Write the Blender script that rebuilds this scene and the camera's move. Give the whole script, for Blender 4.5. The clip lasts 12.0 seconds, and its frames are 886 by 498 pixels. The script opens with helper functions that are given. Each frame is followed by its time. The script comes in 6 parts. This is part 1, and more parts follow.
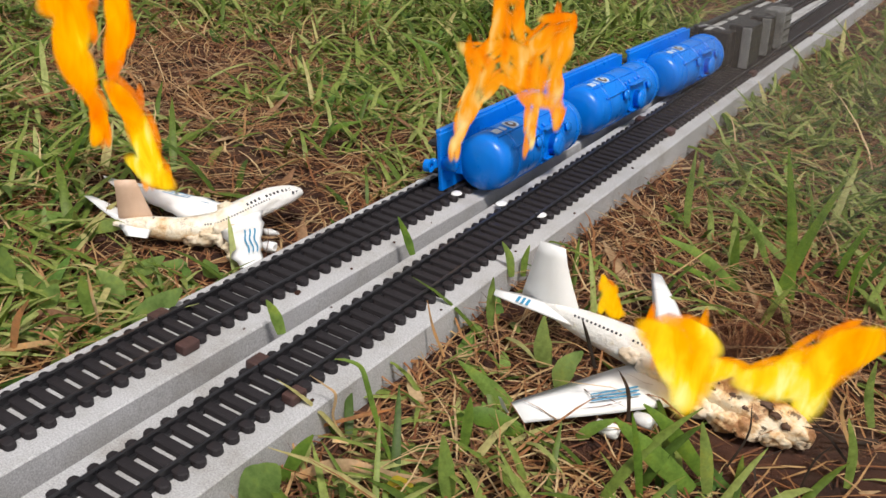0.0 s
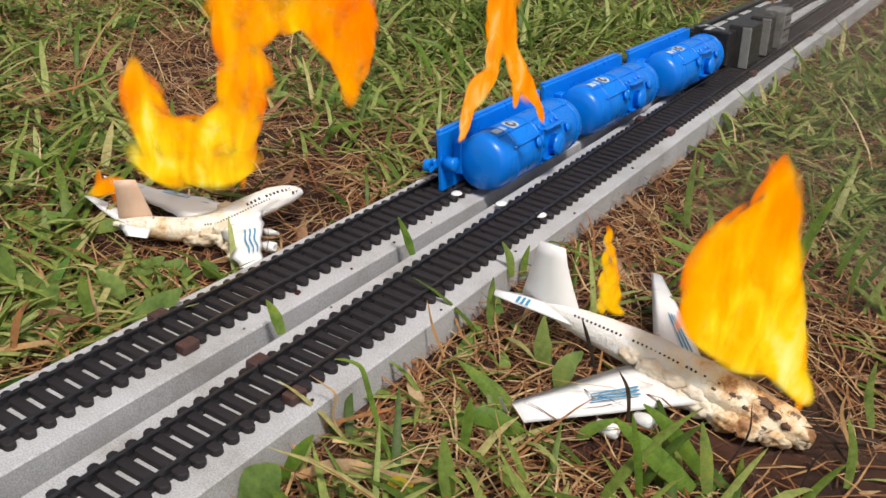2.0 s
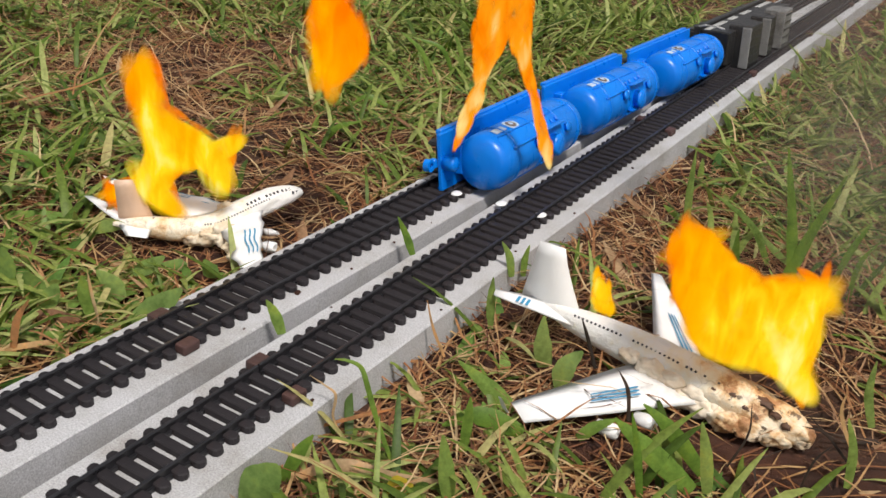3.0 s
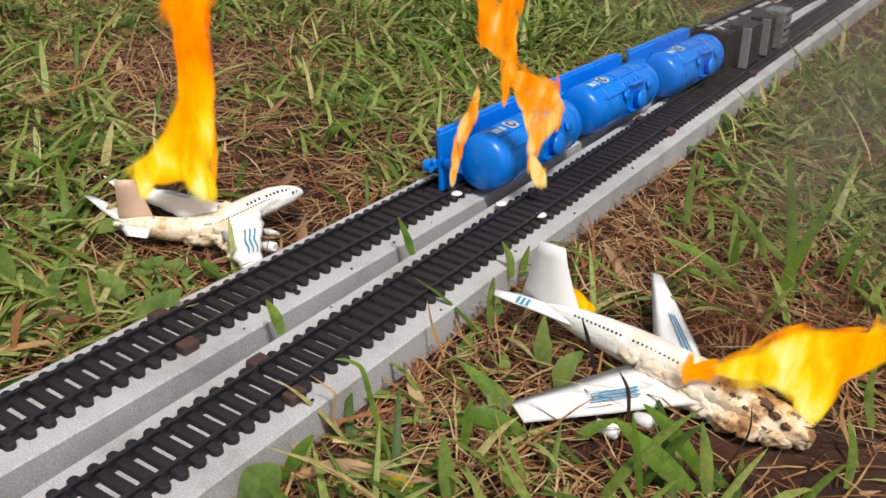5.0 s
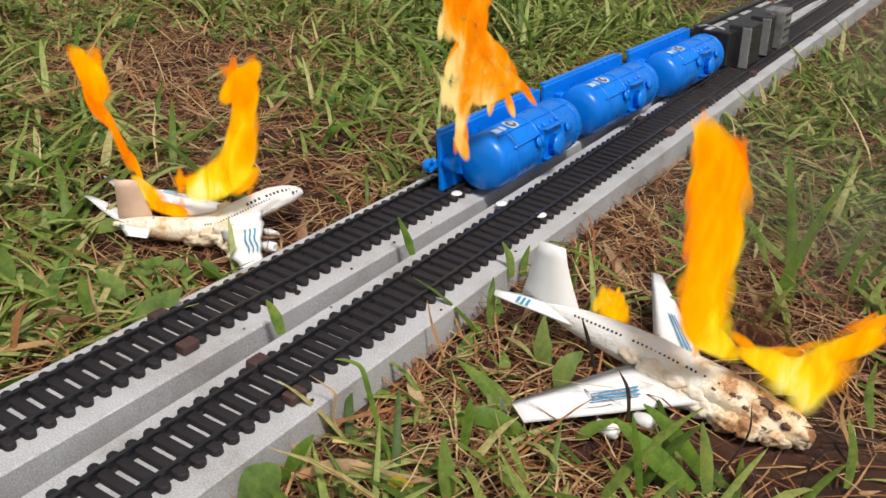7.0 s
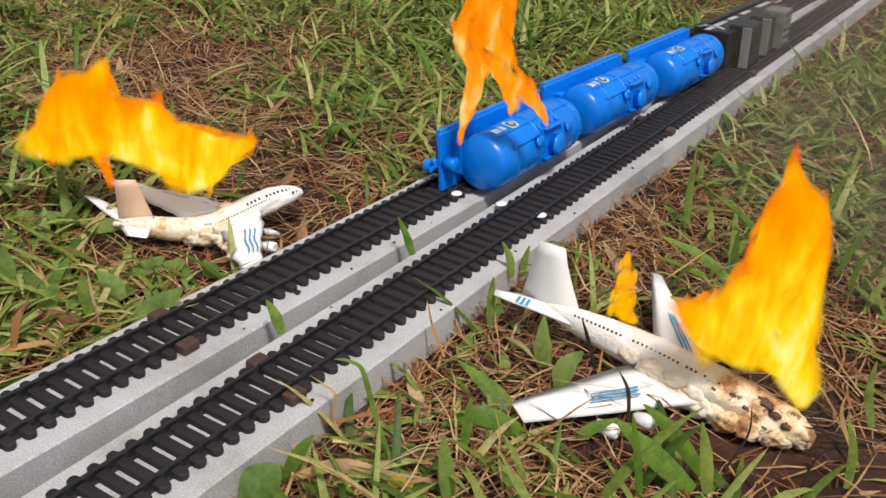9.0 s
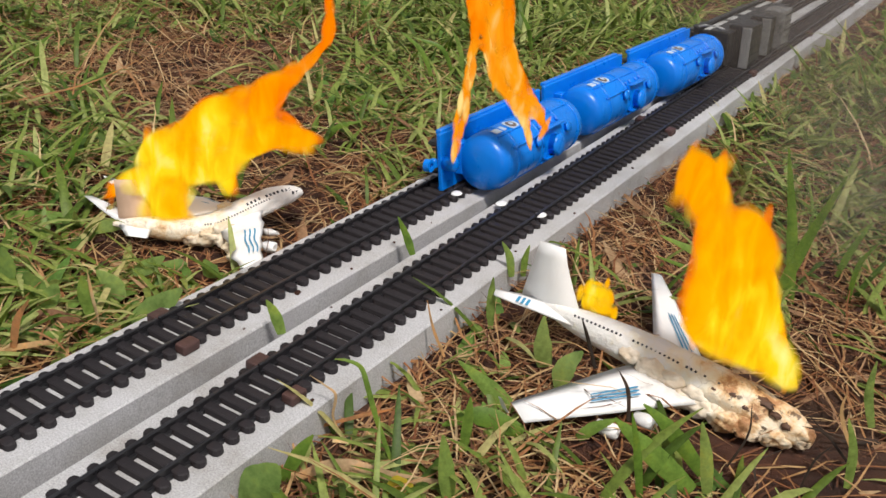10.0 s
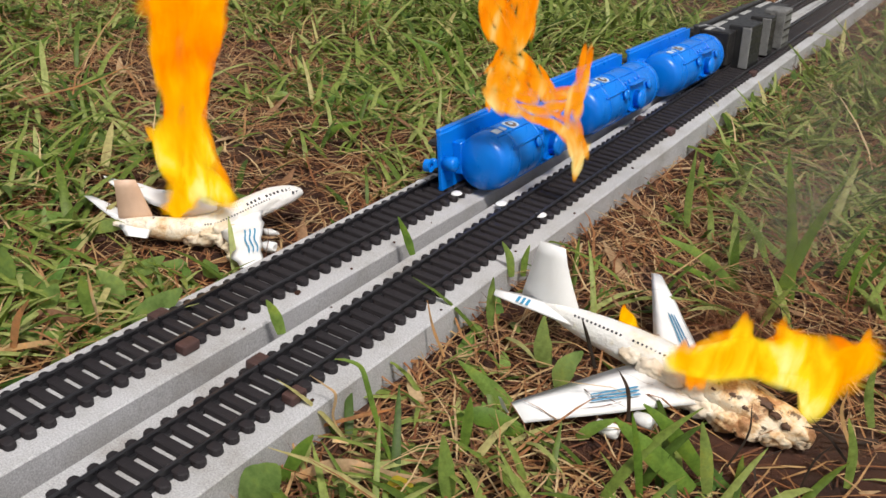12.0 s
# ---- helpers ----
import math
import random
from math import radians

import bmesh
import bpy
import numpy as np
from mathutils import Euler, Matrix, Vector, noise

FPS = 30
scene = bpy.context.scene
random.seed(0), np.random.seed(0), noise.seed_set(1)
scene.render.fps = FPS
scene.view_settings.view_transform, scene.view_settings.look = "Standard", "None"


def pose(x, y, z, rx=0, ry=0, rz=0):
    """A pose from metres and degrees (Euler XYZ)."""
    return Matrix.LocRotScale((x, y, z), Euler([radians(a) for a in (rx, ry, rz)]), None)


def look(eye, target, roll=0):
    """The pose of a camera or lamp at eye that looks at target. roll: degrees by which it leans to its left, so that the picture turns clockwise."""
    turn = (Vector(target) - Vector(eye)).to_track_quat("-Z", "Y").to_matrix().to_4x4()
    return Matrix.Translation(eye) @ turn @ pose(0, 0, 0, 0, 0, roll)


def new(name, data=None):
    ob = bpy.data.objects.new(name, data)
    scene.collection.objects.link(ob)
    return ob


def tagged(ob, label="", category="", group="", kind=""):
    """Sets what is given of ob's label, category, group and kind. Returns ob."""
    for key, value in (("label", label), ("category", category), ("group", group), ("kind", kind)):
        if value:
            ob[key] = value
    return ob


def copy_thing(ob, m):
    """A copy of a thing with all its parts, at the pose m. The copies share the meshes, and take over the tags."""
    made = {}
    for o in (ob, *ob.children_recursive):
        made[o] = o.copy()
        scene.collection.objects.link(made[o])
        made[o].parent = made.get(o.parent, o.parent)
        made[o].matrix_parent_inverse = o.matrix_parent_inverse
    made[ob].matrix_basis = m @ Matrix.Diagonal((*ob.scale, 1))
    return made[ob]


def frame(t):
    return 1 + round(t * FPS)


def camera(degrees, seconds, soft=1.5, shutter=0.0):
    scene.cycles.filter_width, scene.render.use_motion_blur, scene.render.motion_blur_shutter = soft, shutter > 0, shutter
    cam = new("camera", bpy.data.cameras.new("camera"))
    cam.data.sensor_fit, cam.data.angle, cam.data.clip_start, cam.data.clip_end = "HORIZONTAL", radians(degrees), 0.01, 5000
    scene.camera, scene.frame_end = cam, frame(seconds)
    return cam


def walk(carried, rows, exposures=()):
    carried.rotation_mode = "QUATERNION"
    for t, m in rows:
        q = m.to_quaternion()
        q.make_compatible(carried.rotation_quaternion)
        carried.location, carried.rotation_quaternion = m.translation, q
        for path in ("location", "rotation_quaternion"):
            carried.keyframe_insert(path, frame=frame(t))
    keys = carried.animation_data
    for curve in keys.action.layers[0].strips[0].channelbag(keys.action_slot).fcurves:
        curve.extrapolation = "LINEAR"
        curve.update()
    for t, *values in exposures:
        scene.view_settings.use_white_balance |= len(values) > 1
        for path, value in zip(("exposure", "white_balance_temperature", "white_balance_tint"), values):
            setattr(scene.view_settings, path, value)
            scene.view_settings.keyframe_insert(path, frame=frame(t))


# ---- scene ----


# ---------------- camera: it stands still ----------------
EYE = (0.2192, 0.0, 0.2365)
cam = camera(49.13, 12.0, soft=1.55)
VIEW = look(EYE, (EYE[0] - 0.4506, EYE[1] + 0.7727, EYE[2] - 0.4470), 4.87)
walk(cam, [(0.0, VIEW), (12.0, VIEW)])

# ---------------- daylight: bright overcast sky, wide soft sun ----------------
world = bpy.data.worlds.new("sky")
scene.world = world
world.use_nodes = True
wn = world.node_tree
sky = wn.nodes.new("ShaderNodeTexSky")
sky.sky_type = "NISHITA"
sky.sun_disc = False
sky.sun_elevation = radians(60)
sky.sun_rotation = radians(130)
sky.dust_density = 3.0
veil = wn.nodes.new("ShaderNodeHueSaturation")   # thin overcast: a paler, greyer sky
veil.inputs["Saturation"].default_value = 0.25
wn.links.new(sky.outputs[0], veil.inputs["Color"])
wn.links.new(veil.outputs[0], wn.nodes["Background"].inputs[0])
wn.nodes["Background"].inputs[1].default_value = 0.098
sun_data = bpy.data.lights.new("sun", "SUN")
sun_data.energy, sun_data.angle, sun_data.color = 3.2, radians(9), (1.0, 0.94, 0.87)
sun = new("sun", sun_data)
sun.matrix_world = look((0.90, -0.45, 2.0), (0, 0.3, 0))
scene.view_settings.exposure = 0.01
scene.cycles.transparent_max_bounces = 48

# ---------------- plan, in metres ----------------
BT = 0.015            # top of the grey boards above the soil
SECTION = 0.2025      # one length of toy track
FIRST = 0.0375        # where the first length begins
A_TURN = 0.0148       # the far board closes on the near one, metres per metre


def ax(x, y):
    return x + A_TURN * (y - 0.35)


# ---------------- material kit ----------------
def nodes_of(name):
    m = bpy.data.materials.new(name)
    m.use_nodes = True
    t = m.node_tree
    return m, t, t.nodes["Principled BSDF"]


def ramp(t, fac, stops, interp="LINEAR"):
    r = t.nodes.new("ShaderNodeValToRGB")
    r.color_ramp.interpolation = interp
    e = r.color_ramp.elements
    while len(e) < len(stops):
        e.new(0.5)
    for el, (p, c) in zip(e, stops):
        el.position, el.color = p, (*c, 1)
    t.links.new(fac, r.inputs[0])
    return r.outputs[0]


def noise_tex(t, scale, detail=4, rough=0.6, coord="Object", stretch=None):
    n = t.nodes.new("ShaderNodeTexNoise")
    n.inputs["Scale"].default_value, n.inputs["Detail"].default_value, n.inputs["Roughness"].default_value = scale, detail, rough
    c = t.nodes.new("ShaderNodeTexCoord")
    out = c.outputs[coord]
    if stretch:
        mp = t.nodes.new("ShaderNodeMapping")
        mp.inputs["Scale"].default_value = stretch
        t.links.new(out, mp.inputs[0])
        out = mp.outputs[0]
    t.links.new(out, n.inputs["Vector"])
    return n.outputs["Fac"]


def mixc(t, fac, a, b, kind="MIX"):
    m = t.nodes.new("ShaderNodeMix")
    m.data_type, m.blend_type = "RGBA", kind
    for sock, v in ((m.inputs[0], fac), (m.inputs[6], a), (m.inputs[7], b)):
        if isinstance(v, bpy.types.NodeSocket):
            t.links.new(v, sock)
        elif isinstance(v, tuple):
            sock.default_value = (*v, 1)
        else:
            sock.default_value = v
    return m.outputs[2]


def bump(t, bsdf, height, strength=0.4, dist=0.001):
    b = t.nodes.new("ShaderNodeBump")
    b.inputs["Strength"].default_value, b.inputs["Distance"].default_value = strength, dist
    t.links.new(height, b.inputs["Height"])
    t.links.new(b.outputs[0], bsdf.inputs["Normal"])


def plastic(name, dark, light, rough=0.4, scale=120, bumpy=0.15, dirt=None, dirt_at=(0.58, 0.7), spec=0.5):
    m, t, b = nodes_of(name)
    col = ramp(t, noise_tex(t, scale), [(0.3, dark), (0.7, light)])
    if dirt:
        d = ramp(t, noise_tex(t, scale * 0.35, 6, 0.7), [(dirt_at[0], (0, 0, 0)), (dirt_at[1], (1, 1, 1))])
        col = mixc(t, d, col, dirt)
    t.links.new(col, b.inputs["Base Color"])
    r = ramp(t, noise_tex(t, scale * 3), [(0.3, (rough * 0.8,) * 3), (0.7, (min(1, rough * 1.25),) * 3)])
    t.links.new(r, b.inputs["Roughness"])
    b.inputs["Specular IOR Level"].default_value = spec
    bump(t, b, noise_tex(t, scale * 8, 3), bumpy, 0.0006)
    return m


def by_island(name, stops, rough=0.6, translucent=0.35, grain=400, single=False):
    """Leaves and straw: each island takes its own tone, with fine grain along it."""
    m, t, b = nodes_of(name)
    if single:
        col = ramp(t, t.nodes.new("ShaderNodeObjectInfo").outputs["Random"], stops)
    else:
        col = ramp(t, t.nodes.new("ShaderNodeNewGeometry").outputs["Random Per Island"], stops)
    n = ramp(t, noise_tex(t, grain, 3), [(0.3, (0.86, 0.84, 0.80) if single else (0.72, 0.70, 0.66)), (0.7, (1.10, 1.10, 1.06) if single else (1.15, 1.15, 1.12))])
    col = mixc(t, 1.0, col, n, "MULTIPLY")
    if single:      # blotches and yellowed stretches along the leaf
        col = mixc(t, 1.0, col, ramp(t, noise_tex(t, 110, 4, 0.65), [(0.32, (0.62, 0.66, 0.60)), (0.52, (1, 1, 1)), (0.70, (1.38, 1.18, 0.95))]), "MULTIPLY")
    t.links.new(col, b.inputs["Base Color"])
    b.inputs["Roughness"].default_value = rough
    b.inputs["Specular IOR Level"].default_value = 0.35
    if translucent:
        tr = t.nodes.new("ShaderNodeBsdfTranslucent")
        t.links.new(col, tr.inputs[0])
        mx = t.nodes.new("ShaderNodeMixShader")
        mx.inputs[0].default_value = translucent
        t.links.new(b.outputs[0], mx.inputs[1])
        t.links.new(tr.outputs[0], mx.inputs[2])
        t.links.new(mx.outputs[0], t.nodes["Material Output"].inputs[0])
    return m


M_SOIL, _t, _b = nodes_of("soil")
_c = ramp(_t, noise_tex(_t, 22, 8, 0.7), [(0.28, (0.016, 0.005, 0.003)), (0.5, (0.072, 0.023, 0.011)), (0.72, (0.17, 0.062, 0.030))])
_c = mixc(_t, ramp(_t, noise_tex(_t, 6, 4), [(0.5, (0, 0, 0)), (0.7, (1, 1, 1))]), _c, (0.13, 0.070, 0.038))
_t.links.new(_c, _b.inputs["Base Color"])
_b.inputs["Roughness"].default_value = 0.95
bump(_t, _b, noise_tex(_t, 260, 8, 0.75), 1.0, 0.006)

M_BOARD, _t, _b = nodes_of("grey_board")
_sp = ramp(_t, noise_tex(_t, 1400, 2, 0.7), [(0.32, (0.33, 0.33, 0.345)), (0.5, (0.45, 0.45, 0.467)), (0.68, (0.57, 0.57, 0.585))])
_st = ramp(_t, noise_tex(_t, 28, 6, 0.7), [(0.40, (1.04, 1.04, 1.04)), (0.55, (0.93, 0.92, 0.90)), (0.75, (0.68, 0.64, 0.58))])
_t.links.new(mixc(_t, 1.0, _sp, _st, "MULTIPLY"), _b.inputs["Base Color"])
_b.inputs["Roughness"].default_value = 0.85
bump(_t, _b, noise_tex(_t, 1600, 3), 0.35, 0.0006)

M_TRACK = plastic("black_track_plastic", (0.017, 0.015, 0.017), (0.031, 0.027, 0.030), 0.55, 60, 0.2, (0.046, 0.026, 0.022), (0.52, 0.72), spec=0.22)
M_CLIP = plastic("rust_brown_plastic", (0.045, 0.024, 0.022), (0.085, 0.040, 0.034), 0.55, 90, 0.2)
M_RAIL = plastic("black_rail_plastic", (0.010, 0.010, 0.012), (0.022, 0.021, 0.024), 0.33, 60, 0.1, (0.045, 0.026, 0.020), (0.6, 0.8))
M_BLUE = plastic("blue_plastic", (0.0, 0.155, 0.66), (0.001, 0.20, 0.76), 0.30, 40, 0.06, None, spec=0.4)
M_BLACK = plastic("black_plastic", (0.010, 0.010, 0.011), (0.022, 0.022, 0.023), 0.45, 90, 0.2)
M_GREY = plastic("dark_grey_plastic", (0.045, 0.046, 0.048), (0.085, 0.086, 0.088), 0.5, 90, 0.2, (0.03, 0.03, 0.03), (0.55, 0.75))
M_PALE = plastic("pale_grey_plastic", (0.34, 0.34, 0.33), (0.46, 0.46, 0.45), 0.5, 90, 0.2, (0.15, 0.14, 0.13), (0.55, 0.75))
M_PALE2 = plastic("weathered_grey_plastic", (0.16, 0.16, 0.16), (0.24, 0.24, 0.235), 0.55, 90, 0.2, (0.07, 0.068, 0.065), (0.5, 0.72))
M_WHITE = plastic("white_plastic", (0.76, 0.76, 0.765), (0.83, 0.83, 0.83), 0.4, 60, 0.15, (0.55, 0.50, 0.44), (0.62, 0.8))
M_PRINT = plastic("blue_print", (0.03, 0.20, 0.40), (0.05, 0.30, 0.50), 0.5, 300, 0.1)
M_DARK = plastic("dark_print", (0.015, 0.015, 0.020), (0.035, 0.035, 0.045), 0.5, 300, 0.1)
M_LABEL = plastic("white_label", (0.30, 0.46, 0.68), (0.55, 0.66, 0.76), 0.4, 300, 0.1)
M_RUST = plastic("dark_emblem_print", (0.10, 0.07, 0.06), (0.17, 0.12, 0.10), 0.5, 300, 0.1)


def burnt(name, lo, hi, most=0.38, soot_at=0.215):
    """White plastic scorched towards one end: cream, brown and black stains with ragged rims."""
    m, t, b = nodes_of(name)
    c = t.nodes.new("ShaderNodeTexCoord")
    s = t.nodes.new("ShaderNodeSeparateXYZ")
    t.links.new(c.outputs["Object"], s.inputs[0])
    mr = t.nodes.new("ShaderNodeMapRange")
    mr.inputs[1].default_value, mr.inputs[2].default_value, mr.inputs[4].default_value = lo, hi, most
    t.links.new(s.outputs[0], mr.inputs[0])
    n1, n2 = noise_tex(t, 95, 5, 0.62), noise_tex(t, 230, 5, 0.62)
    add = t.nodes.new("ShaderNodeMath")
    add.operation = "MULTIPLY_ADD"
    t.links.new(n1, add.inputs[0])
    add.inputs[1].default_value = 1.05
    t.links.new(mr.outputs[0], add.inputs[2])
    cream = ramp(t, add.outputs[0], [(0.0, (0.80, 0.80, 0.80)), (0.62, (0.79, 0.77, 0.74)), (0.76, (0.78, 0.72, 0.60)), (0.87, (0.74, 0.60, 0.42)), (0.95, (0.64, 0.42, 0.22)), (1.0, (0.40, 0.20, 0.09))])
    ad2 = t.nodes.new("ShaderNodeMath")
    ad2.operation = "MULTIPLY"
    t.links.new(mr.outputs[0], ad2.inputs[0])
    t.links.new(n2, ad2.inputs[1])
    soot = ramp(t, ad2.outputs[0], [(soot_at, (0, 0, 0)), (soot_at + 0.02, (0.85, 0.85, 0.85))])
    vo = t.nodes.new("ShaderNodeTexVoronoi")
    vo.feature = "DISTANCE_TO_EDGE"
    vo.inputs["Scale"].default_value = 120
    wob = t.nodes.new("ShaderNodeVectorMath")
    wob.operation = "MULTIPLY_ADD"
    wob.inputs[1].default_value = (0.012, 0.012, 0.012)
    wn_ = t.nodes.new("ShaderNodeTexNoise")
    wn_.inputs["Scale"].default_value = 150
    t.links.new(c.outputs["Object"], wn_.inputs["Vector"])
    t.links.new(wn_.outputs["Color"], wob.inputs[0])
    t.links.new(c.outputs["Object"], wob.inputs[2])
    t.links.new(wob.outputs[0], vo.inputs["Vector"])
    line = ramp(t, vo.outputs["Distance"], [(0.0, (1, 1, 1)), (0.045, (0, 0, 0))])
    where = ramp(t, ad2.outputs[0], [(0.10, (0, 0, 0)), (0.19, (0.38, 0.38, 0.38))])
    cream = mixc(t, mixc(t, 1.0, line, where, "MULTIPLY"), cream, (0.16, 0.080, 0.035))
    t.links.new(mixc(t, soot, cream, (0.07, 0.035, 0.018)), b.inputs["Base Color"])
    b.inputs["Roughness"].default_value = 0.5
    bump(t, b, n2, 0.5, 0.0025)
    return m


STRAW = [(0.0, (0.19, 0.066, 0.026)), (0.4, (0.37, 0.175, 0.075)), (0.75, (0.50, 0.32, 0.155)), (1.0, (0.66, 0.50, 0.29))]
GRASS = [(0.0, (0.055, 0.105, 0.014)), (0.3, (0.135, 0.205, 0.030)), (0.7, (0.28, 0.35, 0.085)), (0.92, (0.42, 0.46, 0.17)), (1.0, (0.52, 0.46, 0.20))]
LEAF = [(0.0, (0.060, 0.140, 0.028)), (0.6, (0.14, 0.26, 0.050)), (1.0, (0.25, 0.36, 0.085))]
DEAD = [(0.0, (0.17, 0.078, 0.040)), (0.5, (0.34, 0.20, 0.11)), (1.0, (0.50, 0.36, 0.21))]
M_STRAW = by_island("dry_straw", STRAW, 0.6, 0.2)
M_GRASS = by_island("green_grass", GRASS, 0.5, 0.35)
M_FIBRE = by_island("reddish_fibre", [(0.0, (0.07, 0.025, 0.014)), (0.5, (0.20, 0.085, 0.044)), (1.0, (0.38, 0.23, 0.13))], 0.7, 0.1)
M_LEAF = by_island("weed_leaf", LEAF, 0.5, 0.35)
M_DEAD = by_island("dead_leaf", DEAD, 0.7, 0.15)


# ---------------- mesh kit ----------------
def mesh_of(name, bm, material, smooth=False):
    me = bpy.data.meshes.new(name)
    bm.normal_update()
    bm.to_mesh(me)
    bm.free()
    me.materials.append(material)
    if smooth:
        me.polygons.foreach_set("use_smooth", [True] * len(me.polygons))
    return me


def part(name, bm, material, parent, label="", smooth=False, at=None):
    ob = new(name, mesh_of(name, bm, material, smooth))
    ob.parent = parent
    if at is not None:
        ob.matrix_basis = at
    return tagged(ob, label)


def box(bm, x0, x1, y0, y1, z0, z1, bevel=0.0, seg=1, m=None):
    r = bmesh.ops.create_cube(bm, size=1.0)
    for v in r["verts"]:
        v.co = Vector(((x0 + x1) / 2 + v.co.x * (x1 - x0), (y0 + y1) / 2 + v.co.y * (y1 - y0), (z0 + z1) / 2 + v.co.z * (z1 - z0)))
        if m is not None:
            v.co = m @ v.co
    if bevel:
        edges = {e for v in r["verts"] for e in v.link_edges}
        bmesh.ops.bevel(bm, geom=list(edges), offset=bevel, segments=seg, affect="EDGES", profile=0.5)
    return bm


def ring_loft(bm, rings, cap=True):
    """Skin a list of rings (lists of points of one length)."""
    vs = [[bm.verts.new(p) for p in r] for r in rings]
    n = len(vs[0])
    for a, b in zip(vs, vs[1:]):
        for i in range(n):
            bm.faces.new((a[i], a[(i + 1) % n], b[(i + 1) % n], b[i]))
    if cap:
        bm.faces.new(list(reversed(vs[0])))
        bm.faces.new(vs[-1])
    return bm


def lathe(bm, profile, n=24, m=None):
    """Turn (radius, height) about z."""
    rings = []
    for r, h in profile:
        rings.append([(m or Matrix()) @ Vector((max(r, 1e-5) * math.cos(2 * math.pi * i / n), max(r, 1e-5) * math.sin(2 * math.pi * i / n), h)) for i in range(n)])
    return ring_loft(bm, rings)


def tube(bm, pts, radii, n=12, flat=1.0):
    """A round bar along points."""
    rings = []
    for i, p in enumerate(pts):
        p = Vector(p)
        d = (Vector(pts[min(i + 1, len(pts) - 1)]) - Vector(pts[max(i - 1, 0)])).normalized()
        side = d.cross(Vector((0, 0, 1)))
        side = side.normalized() if side.length > 1e-4 else Vector((1, 0, 0))
        up = side.cross(d)
        r = radii[i] if isinstance(radii, (list, tuple)) else radii
        rings.append([p + side * r * math.cos(2 * math.pi * k / n) + up * r * flat * math.sin(2 * math.pi * k / n) for k in range(n)])
    return ring_loft(bm, rings)


# ---------------- ground: one sheet, fine near the track, to the horizon ----------------
def ground_height(x, y):
    h = 0.010 * (noise.fractal((x * 3.2, y * 3.2, 0.3), 0.8, 2.1, 3)) + 0.0045 * noise.fractal((x * 26, y * 26, 1.7), 0.9, 2.0, 4)
    near = min(1.0, max(0.0, (max(abs(x + 0.015) - 0.06, 0.0)) / 0.12))
    far = min(1.0, 3.0 / (1.0 + math.hypot(x, y)))
    return -0.0025 + (0.25 + 0.75 * near) * h * far


def build_ground():
    n = 250
    ts = np.linspace(-1, 1, n)
    xs = 0.065 * np.sinh(7.6 * ts) - 0.03
    ys = 0.065 * np.sinh(7.6 * ts) + 0.42
    verts = [(x, y, ground_height(x, y)) for y in ys for x in xs]
    faces = [(j * n + i, j * n + i + 1, j * n + n + i + 1, j * n + n + i) for j in range(n - 1) for i in range(n - 1)]
    me = bpy.data.meshes.new("ground")
    me.from_pydata(verts, [], faces)
    me.materials.append(M_SOIL)
    me.polygons.foreach_set("use_smooth", [True] * len(me.polygons))
    return tagged(new("ground", me), "reddish brown bare soil under short grass", "ground", kind="structure")


build_ground()


# ---------------- boards under the track ----------------
def board(x0, x1, turn, label):
    bm = bmesh.new()
    n = 60
    ys = [-0.12 + i * 2.12 / n for i in range(n + 1)]
    rings = []
    for y in ys:
        s = turn * (y - 0.35)
        e = 0.00015 * noise.noise((y * 30, x0 * 50, 0))
        b = 0.0007
        rings.append([(x0 + s + e, y, -0.004), (x1 + s + e, y, -0.004), (x1 + s + e, y, BT - b), (x1 + s - b, y, BT), (x0 + s + b + e, y, BT), (x0 + s + e, y, BT - b)])
    ring_loft(bm, rings)
    ob = new("track_board", mesh_of("track_board", bm, M_BOARD))
    return tagged(ob, label, "board", "boards under the track")


board(-0.0131, 0.0313, 0.0, "long pale grey speckled board carrying an empty toy track")
board(-0.0657, -0.0233, A_TURN, "long pale grey speckled board carrying the crashed toy train")


# ---------------- track: lengths of black plastic with rails and sleepers ----------------
def build_section():
    root = new("track_section")
    for x in (0.0, 0.0175):
        bm = bmesh.new()
        box(bm, x - 0.0016, x + 0.0016, 0.0004, SECTION - 0.0004, 0.0, 0.0018)
        box(bm, x - 0.0005, x + 0.0005, 0.0004, SECTION - 0.0004, 0.0018, 0.0040)
        box(bm, x - 0.0008, x + 0.0008, 0.0004, SECTION - 0.0004, 0.0040, 0.0051, 0.0003)
        part("rail", bm, M_RAIL, root)
    bm = bmesh.new()
    x0, x1, hw = -0.0061, 0.0236, 0.00225
    rings = []
    for z, g in ((0.0, 0.0), (0.0024, 0.0), (0.0029, 0.0005)):
        pts = []
        for cx, a0 in ((x1 - hw, -90), (x0 + hw, 90)):
            for k in range(5):
                a = radians(a0 + 45 * k)
                pts.append((cx + (hw - g) * 0.8 * math.cos(a), (hw - g) * math.sin(a), z))
        rings.append(pts)
    ring_loft(bm, rings)
    sl = mesh_of("sleeper", bm, M_TRACK)
    n = 25
    for i in range(n):
        ob = new("sleeper", sl)
        ob.parent = root
        ob.location = (0, SECTION * (i + 0.5) / n, 0)
    for x, y0, y1 in ((-0.0040, 0.0008, 0.0075), (0.0218, -0.0075, -0.0008)):
        bm = bmesh.new()
        box(bm, x - 0.0030, x + 0.0030, y0 - 0.001, y1 + 0.001, 0.0, 0.0044, 0.0009, 2)
        part("joint_clip", bm, M_CLIP, root, "rust-brown joint clip")
    return tagged(root, "black plastic toy track length with closely set sleepers", "toy track", "track lengths")


